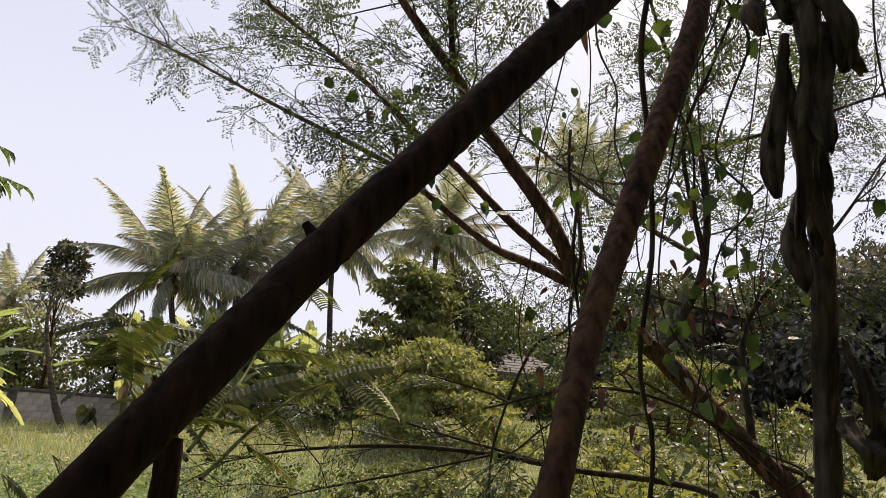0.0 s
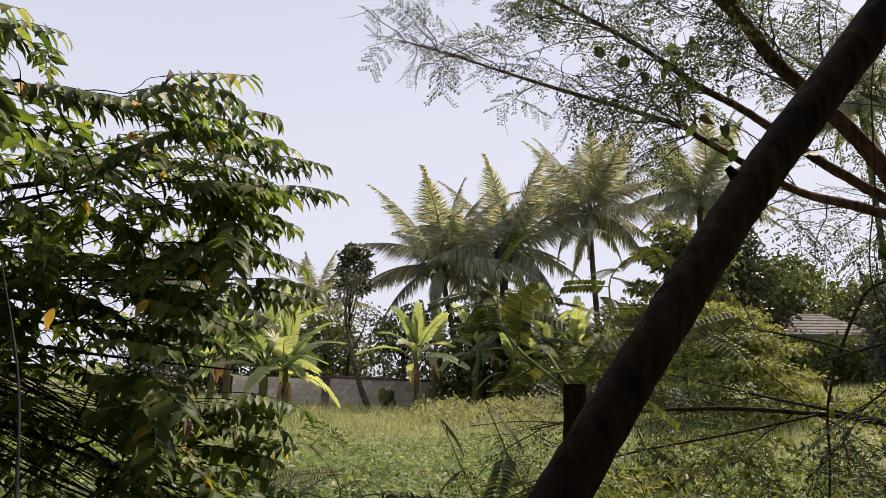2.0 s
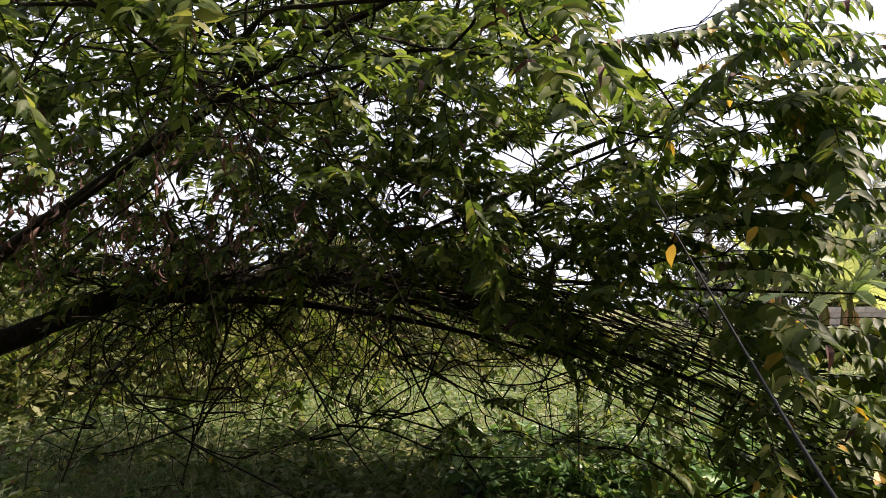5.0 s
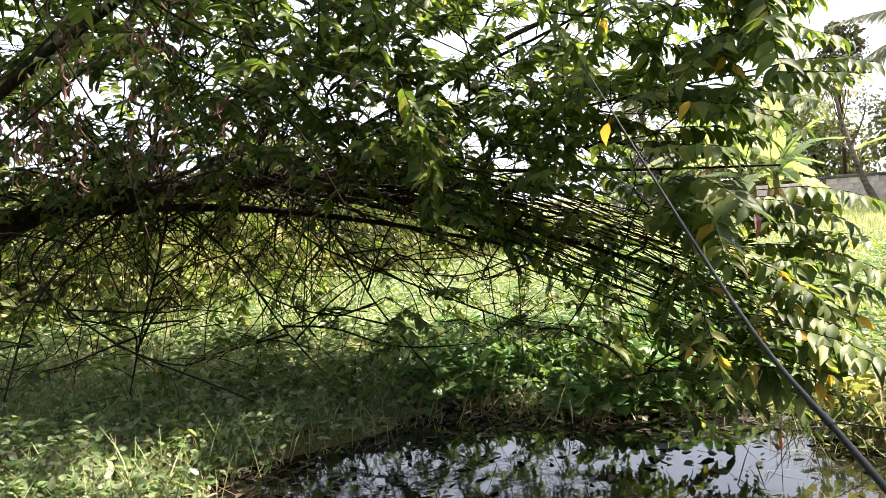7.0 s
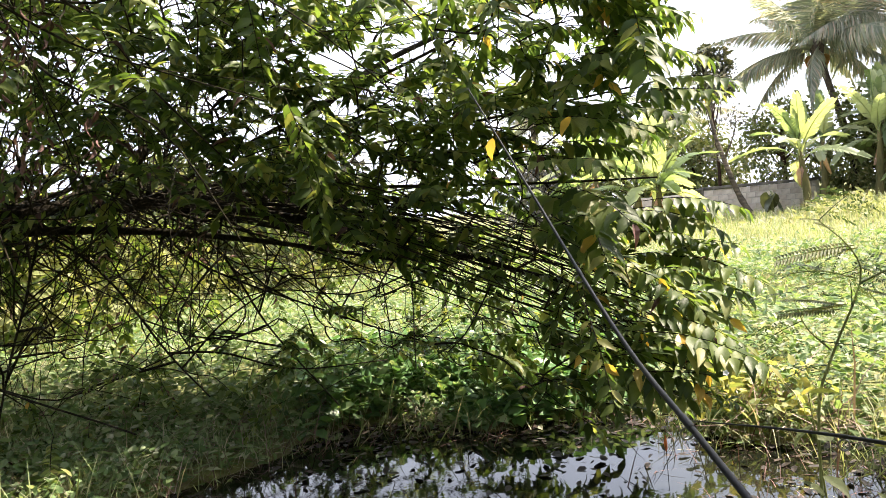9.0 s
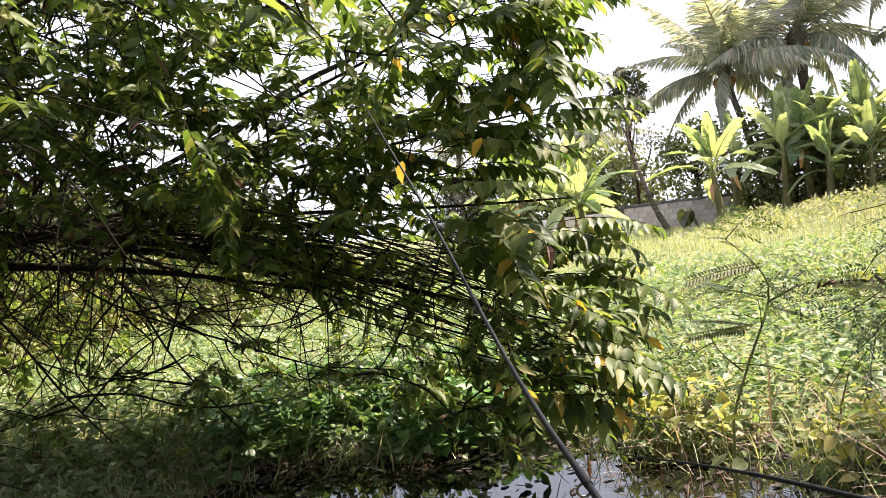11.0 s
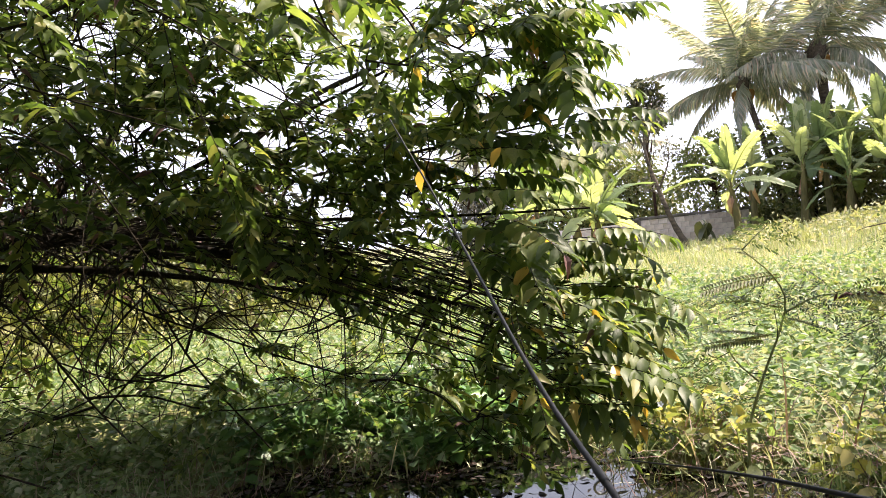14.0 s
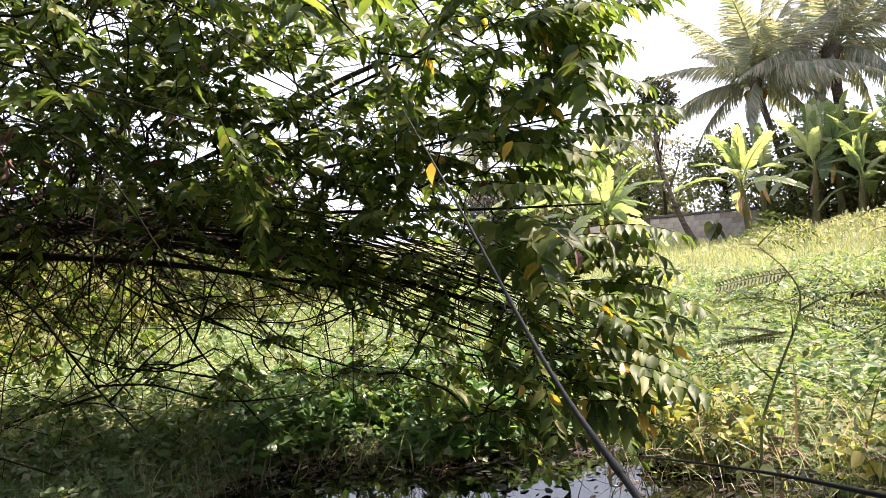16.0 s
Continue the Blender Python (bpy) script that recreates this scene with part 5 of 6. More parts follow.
def feather_twigs(path, count, reach, spread=0.8, up=0.1, size=(0.13, 0.24), start=0.3):
    for _ in range(count):
        s = start + (1 - start) * g.random(); k = min(len(path) - 2, int(s * (len(path) - 1)))
        p0 = path[k]; t = unit(path[k + 1] - path[k])
        d = unit(t * g.uniform(0.3, 1) + g.normal(0, spread * 0.6, 3) + (0, 0, up))
        ln = reach * g.uniform(0.4, 1)
        q = np.stack([p0 + d * ln * u + np.array((0, 0, -0.12 * ln * u * u)) + 0.03 * ln * np.array((math.sin(9 * u), math.cos(7 * u), 0)) for u in np.linspace(0, 1, 6)])
        thin.append(tube3(q, [0.0035, 0.0012], 4))
        for w in range(2):       # bare side twigs
            e = q[int(g.integers(1, 6))]; dd = unit(d + g.normal(0, 0.8, 3)) * reach * g.uniform(0.1, 0.4)
            thin.append(tube3(smooth_path([e, e + dd * 0.5 + g.normal(0, 0.012, 3), e + dd + g.normal(0, 0.02, 3)], 5), [0.002, 0.0009], 3))
        for u in np.arange(0.2, 1.01, 0.14):
            if g.random() < 0.46:
                fp.append(p0 + d * ln * u + np.array((0, 0, -0.12 * ln * u * u)))
                fd.append(unit(d * 0.5 + g.normal(0, 0.6, 3) + (0, 0, -0.15))); fs.append(g.uniform(*size))


for k, (pts, rad) in enumerate(BOUGHS):
    path = smooth_path(pts, 40)
    n_tw = [18, 12, 22, 28, 18, 18, 16, 12, 8, 7, 10, 20, 18, 16, 16, 20, 14, 0, 5, 5][k]
    feather_twigs(path, n_tw, 0.62, up=0.22 if k not in (7, 8, 9) else 0.0, start=0.45 if k in (0, 2, 3) else 0.2)
tagged(part("twig_stuff", flat_mesh("twig_stuff", *join(thin), BARK_TWIG), feather), kind="stuff").location = fo
fp, fd, fs = map(np.array, (fp, fd, fs))
turns = frames_from(fd, unit(g.normal(0, 0.4, (len(fp), 3)) + (0, 0, 1)))
close = np.flatnonzero(fp[:, 1] < 2.95)[:290]          # the closest leaves, each by itself
FEATHER_LEAF = flat_mesh("leaf", *FEATHER, LEAF_FEATHER)
for k in close:
    m4 = np.eye(4); m4[:3, :3] = turns[k] * fs[k]; m4[:3, 3] = fp[k] + fo
    part("leaf", FEATHER_LEAF, feather, m=Matrix([list(map(float, row)) for row in m4]))
rest = np.ones(len(fp), bool); rest[close] = False
part("crown", flat_mesh("crown", *scatter(*FEATHER, fp[rest], turns[rest], fs[rest]), LEAF_FEATHER), feather).location = fo

# unseen crowns added high above the two slim stems, to keep sun off them
for t, b, c, seed in ((pole_a, ba, (1.7, 1.5, 3.7), 1), (pole_b, bb, (1.6, 2.2, 4.0), 2)):
    gg = rng(seed)
    cs = np.array(c) - b + gg.normal(0, 0.45, (9, 3)) * (1.0, 1.0, 0.4)
    part("crown", flat_mesh("crown", *leaf_cloud(gg, cs, [0.6] * 9, 5200, 0.11, 0.6, hollow=0.1), LEAF_MUNT), t)

# ---- hanging vines with heart-shaped leaves ----
def vine_leaf(name, material, curl, seed):
    """Pointed heart-shaped leaf, bent along its rib and waved at the edge."""
    gg = rng(seed)
    rib = np.linspace(0, 1, 7)
    half = 0.37 * np.array([0.62, 0.93, 1.04, 1.0, 0.83, 0.5, 0.0])
    v = [(x - 0.05 * (i == 0), 0, -curl * x * x) for i, x in enumerate(rib)]
    for sg in (-1, 1):
        v += [(x - (0.14 if i == 0 else 0.02 * i), sg * h * gg.uniform(0.85, 1.1), -curl * x * x + 0.3 * h * gg.uniform(0.2, 1)) for i, (x, h) in enumerate(zip(rib, half))]
    f = []
    for k, o in ((0, 7), (1, 14)):
        for i in range(6):
            q = (i, i + 1, o + i + 1, o + i)
            f.append(q if k else q[::-1])
    return mesh_of(name, np.array(v), f, material, True)


HEARTS = [vine_leaf("leaf", LEAF_VINE, c, 5 + k) for k, c in enumerate((0.15, 0.4, 0.7))]
HEARTS_DEAD = [vine_leaf("dead_leaf", LEAF_DRY, c, 9 + k) for k, c in enumerate((1.6, 2.4))]


def vine(pts, radius, leaves, label, seed, size=(0.02, 0.036), dead=0.15, wander=0.02):
    gg = rng(seed)
    base = np.array(pts[0], float)
    t = thing("hanging_vine", base, label, "vine", "vines round the stems")
    rough = smooth_path(np.array(pts) - base, 9)
    rough[1:-1] += gg.normal(0, min(wander, 0.03) * 0.5, (7, 3))
    path = smooth_path(rough, 40)
    part("stem", mesh_of("stem", *tube3(path, [radius, radius * 0.8, radius * 0.6], 6, 0.2, seed), BARK_TWIG, True), t)
    for k in range(leaves):
        p = path[int(gg.integers(1, 39))] + gg.normal(0, wander * 1.5, 3)
        gone = gg.random() < dead
        me = HEARTS_DEAD[int(gg.integers(0, 2))] if gone else HEARTS[int(gg.integers(0, 3))]
        s = gg.uniform(*size) * (0.6 if gone else 1.0)
        part("dead_leaf" if gone else "leaf", me, t, m=Matrix.Translation(p) @ pose(0, 0, 0, gg.uniform(-70, 70), gg.uniform(0, 95), gg.uniform(0, 360)) @ Matrix.Diagonal((s, s, s, 1)))
    return t


vine([(0.24, 1.66, 2.3), (0.22, 1.6, 1.94), (0.24, 1.66, 1.65), (0.24, 1.69, 1.34), (0.25, 1.7, 1.07), (0.24, 1.7, 0.6)], 0.006, 26, "long woody vine hanging straight down with green leaves", 1, wander=0.03)
vine([(0.33, 1.75, 2.2), (0.35, 1.8, 1.9), (0.36, 1.76, 1.62), (0.38, 1.8, 1.4), (0.36, 1.84, 1.2)], 0.003, 36, "thin vine thick with heart-shaped leaves", 2, size=(0.024, 0.044), dead=0.05, wander=0.045)
vine([(0.42, 1.8, 2.1), (0.45, 1.85, 1.8), (0.42, 1.82, 1.55), (0.38, 1.85, 1.35)], 0.003, 34, "thin vine thick with heart-shaped leaves", 3, size=(0.024, 0.044), dead=0.05, wander=0.05)
vine([(0.15, 2.1, 1.9), (0.17, 2.05, 1.5), (0.14, 2.0, 1.2), (0.15, 2.0, 0.8)], 0.004, 22, "thin hanging vine with shrivelled leaves", 4, dead=0.75, wander=0.03)
vine([(0.12, 1.75, 1.6), (0.13, 1.75, 1.3), (0.1, 1.72, 1.1), (0.12, 1.7, 0.75)], 0.0035, 16, "thin hanging vine with shrivelled leaves", 5, dead=0.85, wander=0.03)
vine([(0.34, 2.92, 1.57), (0.19, 2.94, 1.46), (0.09, 2.99, 1.24), (0.05, 2.96, 0.93), (0.05, 2.95, 0.6)], 0.006, 10, "dark bent vine hanging over the field", 6, dead=0.6, wander=0.012)
vine([(-0.6, 3.16, 2.6), (-0.48, 3.1, 2.45), (-0.38, 3.05, 2.3), (-0.3, 3.0, 2.15), (-0.1, 2.9, 1.97), (0.1, 2.8, 1.9)], 0.003, 34, "vine with green leaves climbing along the limb", 7, size=(0.04, 0.065), dead=0.25, wander=0.06)
vine([(0.2, 2.1, 2.3), (0.28, 2.2, 2.05), (0.34, 2.3, 1.8), (0.4, 2.3, 1.5), (0.5, 2.3, 1.3)], 0.003, 28, "vine with green leaves among the limbs", 8, size=(0.028, 0.048), wander=0.08)
vine([(0.6, 2.3, 1.35), (0.5, 2.2, 1.25), (0.75, 2.2, 1.1), (0.6, 2.4, 0.95), (0.9, 2.3, 0.9)], 0.003, 28, "tangled vine with green leaves near the ground", 9, size=(0.022, 0.04), wander=0.08)

for k in range(9):           # loose strings among the limbs
    x0, y0 = 0.1 + 0.11 * k + 0.05 * math.sin(5 * k), 1.9 + 0.35 * math.sin(2.3 * k)
    vine([(x0, y0, 2.6), (x0 + 0.04 * math.sin(k), y0, 2.0), (x0 - 0.05 * math.cos(3 * k), y0 + 0.05, 1.5), (x0 + 0.03, y0, 0.9 + 0.3 * math.sin(k) ** 2)], 0.0022, 19, "thread-thin hanging vine with small leaves", 40 + k, size=(0.018, 0.036), dead=0.45, wander=0.045)

# ---- dry leaf bundle on its stalk ----
dry, bd = stem_thing("dry_plant_stalk", [(0.56, 1.71, 0.3), (0.55, 1.7, 1.1), (0.54, 1.67, 1.46), (0.52, 1.64, 1.66), (0.5, 1.6, 1.86), (0.48, 1.58, 2.15)], [0.024, 0.021, 0.021, 0.019, 0.017], DRY_SHEATH, "dark dead banana stalk hung with dry curled leaves", "dead plant", 90, 16, 0.22)


def dry_leaf(at, length, width, az, lean, fold, seed):
    """A hanging dead leaf: a long sheet folded along its rib, crumpled, ending in a torn tip."""
    gg = rng(seed)
    nu, nv = 18, 9
    out, side = np.array((math.cos(az), math.sin(az), 0)), np.array((-math.sin(az), math.cos(az), 0))
    v = np.zeros((nu, nv, 3))
    ph = gg.uniform(0, 6)
    crease = gg.normal(0, 0.0035, nv)
    fold *= 0.62
    for i in range(nu):
        s = i / (nu - 1)
        w = 0.85 * width * (0.35 + 0.65 * math.sin(math.pi * min(1, 0.12 + 0.8 * s))) * (1 + 0.06 * math.sin(9 * s + ph)) * (1 if s < 0.9 else 1 - 6 * (s - 0.9))
        mid = np.array((0, 0, -length * s)) + out * (lean * math.sin(s * 2.2) + 0.008 * math.sin(7 * s + ph)) + side * 0.01 * math.sin(5 * s + ph)
        turn = fold * (1.25 - 0.6 * s) + 0.45 * math.sin(3 * s + ph)
        for j in range(nv):
            u = j / (nv - 1) * 2 - 1
            ang = abs(u) * turn
            v[i, j] = mid + side * math.copysign(1, u) * w * math.sin(ang) / max(turn, 0.3) - out * w * (1 - math.cos(ang)) / max(turn, 0.3) + gg.normal(0, 0.0012, 3) + out * crease[j] * (0.4 + s)
    i, j = np.meshgrid(np.arange(nu - 1), np.arange(nv - 1), indexing="ij")
    f = np.stack([i * nv + j, (i + 1) * nv + j, (i + 1) * nv + j + 1, i * nv + j + 1], -1).reshape(-1, 4)
    ob = part("dry_leaf", mesh_of("dry_leaf", v.reshape(-1, 3), f, DRY_SHEATH, True), dry, "curled grey-brown dead leaf", Matrix.Translation(np.array(at) - bd))
    so = ob.modifiers.new("thick", "SOLIDIFY"); so.thickness = 0.0014


for k, (at, ln, w, az, le, fo_) in enumerate([
        ((0.405, 1.52, 1.84), 0.29, 0.03, 4.0, 0.02, 2.2), ((0.425, 1.48, 1.97), 0.32, 0.028, 4.3, 0.02, 2.6), ((0.465, 1.5, 1.86), 0.24, 0.033, 4.6, 0.03, 1.9),
        ((0.475, 1.5, 2.02), 0.26, 0.03, 4.9, 0.03, 2.0), ((0.505, 1.53, 1.93), 0.16, 0.034, 5.6, 0.04, 1.3), ((0.46, 1.58, 1.62), 0.2, 0.03, 4.2, 0.02, 2.5),
        ((0.475, 1.56, 1.8), 0.3, 0.03, 5.0, 0.02, 2.1), ((0.44, 1.5, 2.1), 0.24, 0.036, 4.5, 0.02, 1.6), ((0.405, 1.5, 2.06), 0.22, 0.034, 4.2, 0.02, 1.8), ((0.385, 1.52, 1.97), 0.14, 0.03, 3.6, 0.03, 1.5), ((0.455, 1.53, 2.0), 0.34, 0.03, 4.6, 0.01, 2.8),
        ((0.49, 1.58, 1.7), 0.22, 0.028, 4.9, 0.02, 2.2), ((0.44, 1.54, 1.8), 0.3, 0.026, 4.4, 0.01, 2.6),
        ((0.58, 1.66, 1.37), 0.2, 0.028, 5.4, 0.03, 2.2), ((0.6, 1.67, 1.33), 0.16, 0.03, 0.1, 0.03, 1.6), ((0.575, 1.66, 1.24), 0.1, 0.035, 4.9, 0.04, 1.8)]):
    dry_leaf(at, ln, w, az, le, fo_, 30 + k)

# ---- stump with leafy shoots ----
stump, bs = stem_thing("coppiced_stump", [(-0.42, 1.3, 0.1), (-0.41, 1.3, 0.8), (-0.405, 1.29, 1.0), (-0.405, 1.28, 1.125)], [0.02, 0.017, 0.016, 0.015], BARK_DARK, "dark cut stump sprouting leafy shoots", "stump", 18, 10, seed=8)
lp, ld = [], []
for q in range(12):
    s = 0.15 + 0.85 * q / 11
    for sg in (-1, 1):
        lp.append((s, 0, -0.2 * s * s)); ld.append(unit(np.array((0.3, sg, -0.15))))
PINNA = join([scatter(OVAL_V, OVAL_F, np.array(lp), frames_from(np.array(ld), np.tile((0, 0, 1.0), (len(lp), 1))), np.full(len(lp), 0.21)), tube3([(0, 0, 0), (0.5, 0, -0.05), (1, 0, -0.2)], [0.012, 0.006], 4)])
PINNA_ME = flat_mesh("pinnate_leaf", *PINNA, LEAF_MID)


fp_, fd_ = [], []
for q in range(20):          # a finer leaf of narrow leaflets
    for sg in (-1, 1):
        u = 0.1 + 0.9 * q / 19
        fp_.append((u, 0, -0.12 * u * u)); fd_.append(unit(np.array((0.25, sg, -0.1))))
PINNA_FINE = flat_mesh("fine_leaf", *join([scatter(CARD_V * (1, 0.5, 1), CARD_F, np.array(fp_), frames_from(np.array(fd_), np.tile((0, 0, 1.0), (40, 1))), np.full(40, 0.2)), tube3([(0, 0, 0), (0.5, 0, -0.03), (1, 0, -0.12)], [0.012, 0.006], 4)]), LEAF_MID)


def shoot(parent, base, pts, leaves, size, seed, radius=0.003, me=None):
    gg = rng(seed)
    path = smooth_path(np.array(pts) - base, 16)
    part("shoot", mesh_of("shoot", *tube3(path, [radius, radius * 0.3], 6), STEM_GREEN, True), parent)
    for k in range(leaves):
        u = 0.25 + 0.75 * k / max(1, leaves - 1)
        p = path[min(15, int(u * 15))]
        s = size * gg.uniform(0.75, 1.2)
        part("leaf", me or PINNA_ME, parent, m=Matrix.Translation(p) @ pose(0, 0, 0, gg.uniform(-45, 45), gg.uniform(-45, 35), k * 137 + gg.uniform(-30, 30)) @ Matrix.Diagonal((s, s, s, 1)))


shoot(stump, bs, [(-0.4, 1.33, 1.11), (-0.4, 1.46, 1.18), (-0.41, 1.6, 1.25), (-0.42, 1.68, 1.33), (-0.36, 1.72, 1.39)], 12, 0.11, 1)
shoot(stump, bs, [(-0.41, 1.33, 1.1), (-0.5, 1.5, 1.18), (-0.6, 1.62, 1.26), (-0.7, 1.7, 1.3)], 13, 0.11, 2)
shoot(stump, bs, [(-0.38, 1.33, 1.08), (-0.36, 1.5, 1.15), (-0.32, 1.65, 1.21), (-0.25, 1.75, 1.24)], 12, 0.11, 3)
shoot(stump, bs, [(-0.38, 1.35, 0.9), (-0.46, 1.28, 0.98), (-0.51, 1.23, 1.1)], 4, 0.075, 4, 0.002)
shoot(stump, bs, [(-0.38, 1.35, 0.85), (-0.52, 1.3, 0.95), (-0.59, 1.28, 1.07)], 4, 0.075, 5, 0.002)
shoot(stump, bs, [(-0.4, 1.33, 1.1), (-0.55, 1.45, 1.2), (-0.62, 1.6, 1.33)], 11, 0.11, 6)

# ---- seedling and rods at the water's edge ----
FEATHER_ME = flat_mesh("feather_leaf", *FEATHER, LEAF_FEATHER)
POD_ME = mesh_of("pod", *tube3([(-0.012, 0, 0), (-0.004, 0.002, 0), (0.006, -0.002, 0.002), (0.014, 0, 0)], [0.001, 0.0035, 0.003, 0.0008], 6), LEAF_DRY, True)
seedling = thing("feathery_seedling", (-1.1, 1.73, 0.0), "thin upright seedling with fine feathery leaves", "seedling")
sb = np.array((-1.1, 1.73, 0.0))
shoot(seedling, sb, [(-1.1, 1.73, 0.0), (-1.1, 1.73, 0.54), (-1.08, 1.75, 0.68), (-1.03, 1.8, 0.84), (-1.04, 1.79, 0.91), (-1.08, 1.75, 0.97)], 6, 0.11, 6, 0.0036, FEATHER_ME)
shoot(seedling, sb, [(-1.03, 1.8, 0.84), (-0.98, 1.85, 0.865), (-0.92, 1.91, 0.86), (-0.87, 1.96, 0.855)], 4, 0.085, 7, 0.0025, FEATHER_ME)
shoot(seedling, sb, [(-1.035, 1.795, 0.85), (-1.09, 1.75, 0.87), (-1.15, 1.7, 0.865)], 3, 0.09, 8, 0.0022, FEATHER_ME)
shoot(seedling, sb, [(-1.075, 1.755, 0.71), (-1.11, 1.73, 0.76), (-1.13, 1.72, 0.83)], 3, 0.1, 9, 0.0022, FEATHER_ME)
for k, (q, az, el, sz) in enumerate([((-1.035, 1.795, 0.915), 205, 3, 0.14), ((-1.03, 1.8, 0.91), 188, 8, 0.1), ((-1.06, 1.77, 0.95), 160, -25, 0.045), ((-1.075, 1.755, 0.97), 215, -15, 0.04), ((-0.95, 1.88, 0.862), 30, 4, 0.1), ((-1.03, 1.8, 0.86), 210, 6, 0.11),
                                    ((-1.06, 1.77, 0.8), 200, -14, 0.1), ((-1.06, 1.77, 0.79), 214, -4, 0.11), ((-1.05, 1.78, 0.8), 192, 6, 0.09), ((-1.03, 1.8, 0.83), 20, 14, 0.07)]):
    part("leaf", PINNA_FINE, seedling, m=Matrix.Translation(np.array(q) - sb) @ pose(0, 0, 0, (k * 37) % 50 - 25, el, az) @ Matrix.Diagonal((sz, sz, sz, 1)))
for k in range(9):           # shrivelled dark pods on the side shoot
    q = np.array((-0.99, 1.84, 0.862)) + np.array((0.13, 0.13, -0.006)) * (0.25 + 0.08 * k)
    part("pod", POD_ME, seedling, "dark shrivelled pod", Matrix.Translation(q - sb) @ pose(0, 0, 0, 0, -60 + 37 * k, 40 * k) @ Matrix.Diagonal((0.9 + 0.1 * (k % 3),) * 3 + (1,)))

# broad-leaved weed close to the landing
bank_weed = thing("bank_weed", (-0.98, 1.48, 0.05), "dark green broad-leaved weed on the bank", "weed")
wb = np.array((-0.98, 1.48, 0.05))
WEED_LEAF = mesh_of("leaf", LANCE_V, LANCE_F, LEAF_MID, True)
shoot(bank_weed, wb, [(-0.98, 1.48, 0.05), (-0.97, 1.47, 0.35), (-0.99, 1.48, 0.56), (-1.0, 1.47, 0.7)], 9, 0.055, 31, 0.003, WEED_LEAF)
shoot(bank_weed, wb, [(-0.97, 1.47, 0.35), (-0.9, 1.49, 0.46), (-0.87, 1.5, 0.55)], 6, 0.05, 32, 0.002, WEED_LEAF)

m, n, l, p = mat("black_rod_lacquer")
p.inputs["Base Color"].default_value = (0.012, 0.012, 0.014, 1)
p.inputs["Roughness"].default_value = 0.45
p.inputs["Specular IOR Level"].default_value = 0.15
bump(n, l, p, noise_tex(n, l, 90, 2), 0.1, 0.001)
ROD = m
m, n, l, p = mat("dull_steel")
p.inputs["Base Color"].default_value = (0.2, 0.2, 0.21, 1); p.inputs["Metallic"].default_value = 1.0; p.inputs["Roughness"].default_value = 0.35
STEEL = m


def fishing_rod(pts, radii, rings, label):
    base = np.array(pts[0], float)
    t = thing("fishing_rod", base, label, "fishing rod")
    path = smooth_path(np.array(pts) - base, 40)
    part("blank", mesh_of("blank", *tube3(path, radii, 12), ROD, True), t, "glossy black rod blank")
    for s in rings:
        k = int(s * 38); d = unit(path[k + 1] - path[k]); r = np.interp(s, np.linspace(0, 1, len(radii)), radii)
        wrap = part("wrap", mesh_of("wrap", *tube3([path[k] - d * 0.012, path[k], path[k] + d * 0.012], [r * 1.25, r * 1.3, r * 1.25], 12), ROD, True), t, "thread wrapping")
        a = np.linspace(0, 2 * math.pi, 16)
        u = unit(np.cross(d, (0, 0, 1))); w = np.cross(u, d)
        c = path[k] - w * (r + 0.008)
        ring = np.stack([c + 0.0065 * (math.cos(q) * u + math.sin(q) * w) for q in a])
        part("guide_ring", mesh_of("guide_ring", *tube3(ring, [0.0012], 6), STEEL, True), wrap, "small steel line guide")
    return t


fishing_rod([(-0.6, 0.68, 0.76), (-0.83, 0.86, 0.82), (-1.03, 1.01, 0.885), (-1.41, 1.28, 1.09), (-1.72, 1.44, 1.34)], [0.0038, 0.0033, 0.0028, 0.0023, 0.0014], [0.3, 0.62, 0.85, 0.98], "black fishing rod held out over the pond")
fishing_rod([(-0.45, 0.8, 0.86), (-0.68, 1.02, 0.79), (-0.9, 1.22, 0.72), (-1.25, 1.52, 0.6)], [0.0035, 0.0028, 0.002, 0.001], [0.6], "thin black fishing rod lying low over the bank")

# ---- things on the water ----
g = rng(91)
cnt = 0
floating = thing("floating_leaves", (*POND, -0.012), "dark dead leaves floating on the pond", "leaves", kind="stuff")
FLOAT_ME = [mesh_of("floating_leaf", OVAL_V * (1, 0.9 + 0.2 * k, 0.25), OVAL_F, LEAF_SODDEN, True) for k in range(3)]
while cnt < 230:
    q = POND + g.uniform(-1.5, 1.5, 2)
    if pond_depth(*q) < 0.0 or g.random() < 0.2 * pond_depth(*q):
        continue
    s = g.uniform(0.025, 0.07)
    part("floating_leaf", FLOAT_ME[cnt % 3], floating, m=Matrix.Translation((*(q - POND), 0.004 + 0.006 * g.random())) @ pose(0, 0, 0, g.uniform(-14, 14), g.uniform(-14, 14), g.uniform(0, 360)) @ Matrix.Diagonal((s, s, s, 1)))
    cnt += 1
x, y = POND[0] + g.uniform(-1.6, 1.6, 9000), POND[1] + g.uniform(-1.6, 1.6, 9000)
d = pond_depth(x, y); k = (d > -0.08) & (g.random(9000) < np.clip(0.4 - 0.8 * d + 0.35 * np.sin(4 * x) * np.sin(5 * y), 0.06, 1)); x, y = x[k], y[k]
v, f = scatter(OVAL_V * (1, 0.9, 0.4), OVAL_F, np.stack([x, y, np.full(len(x), -0.012) + g.uniform(0, 0.01, len(x))], -1), leaf_rot(g, len(x), 0.2), g.uniform(0.02, 0.06, len(x)))
top("pond_litter", flat_mesh("pond_litter", v, f, LEAF_SODDEN), "dark leaf litter floating on the pond", "litter", kind="stuff")
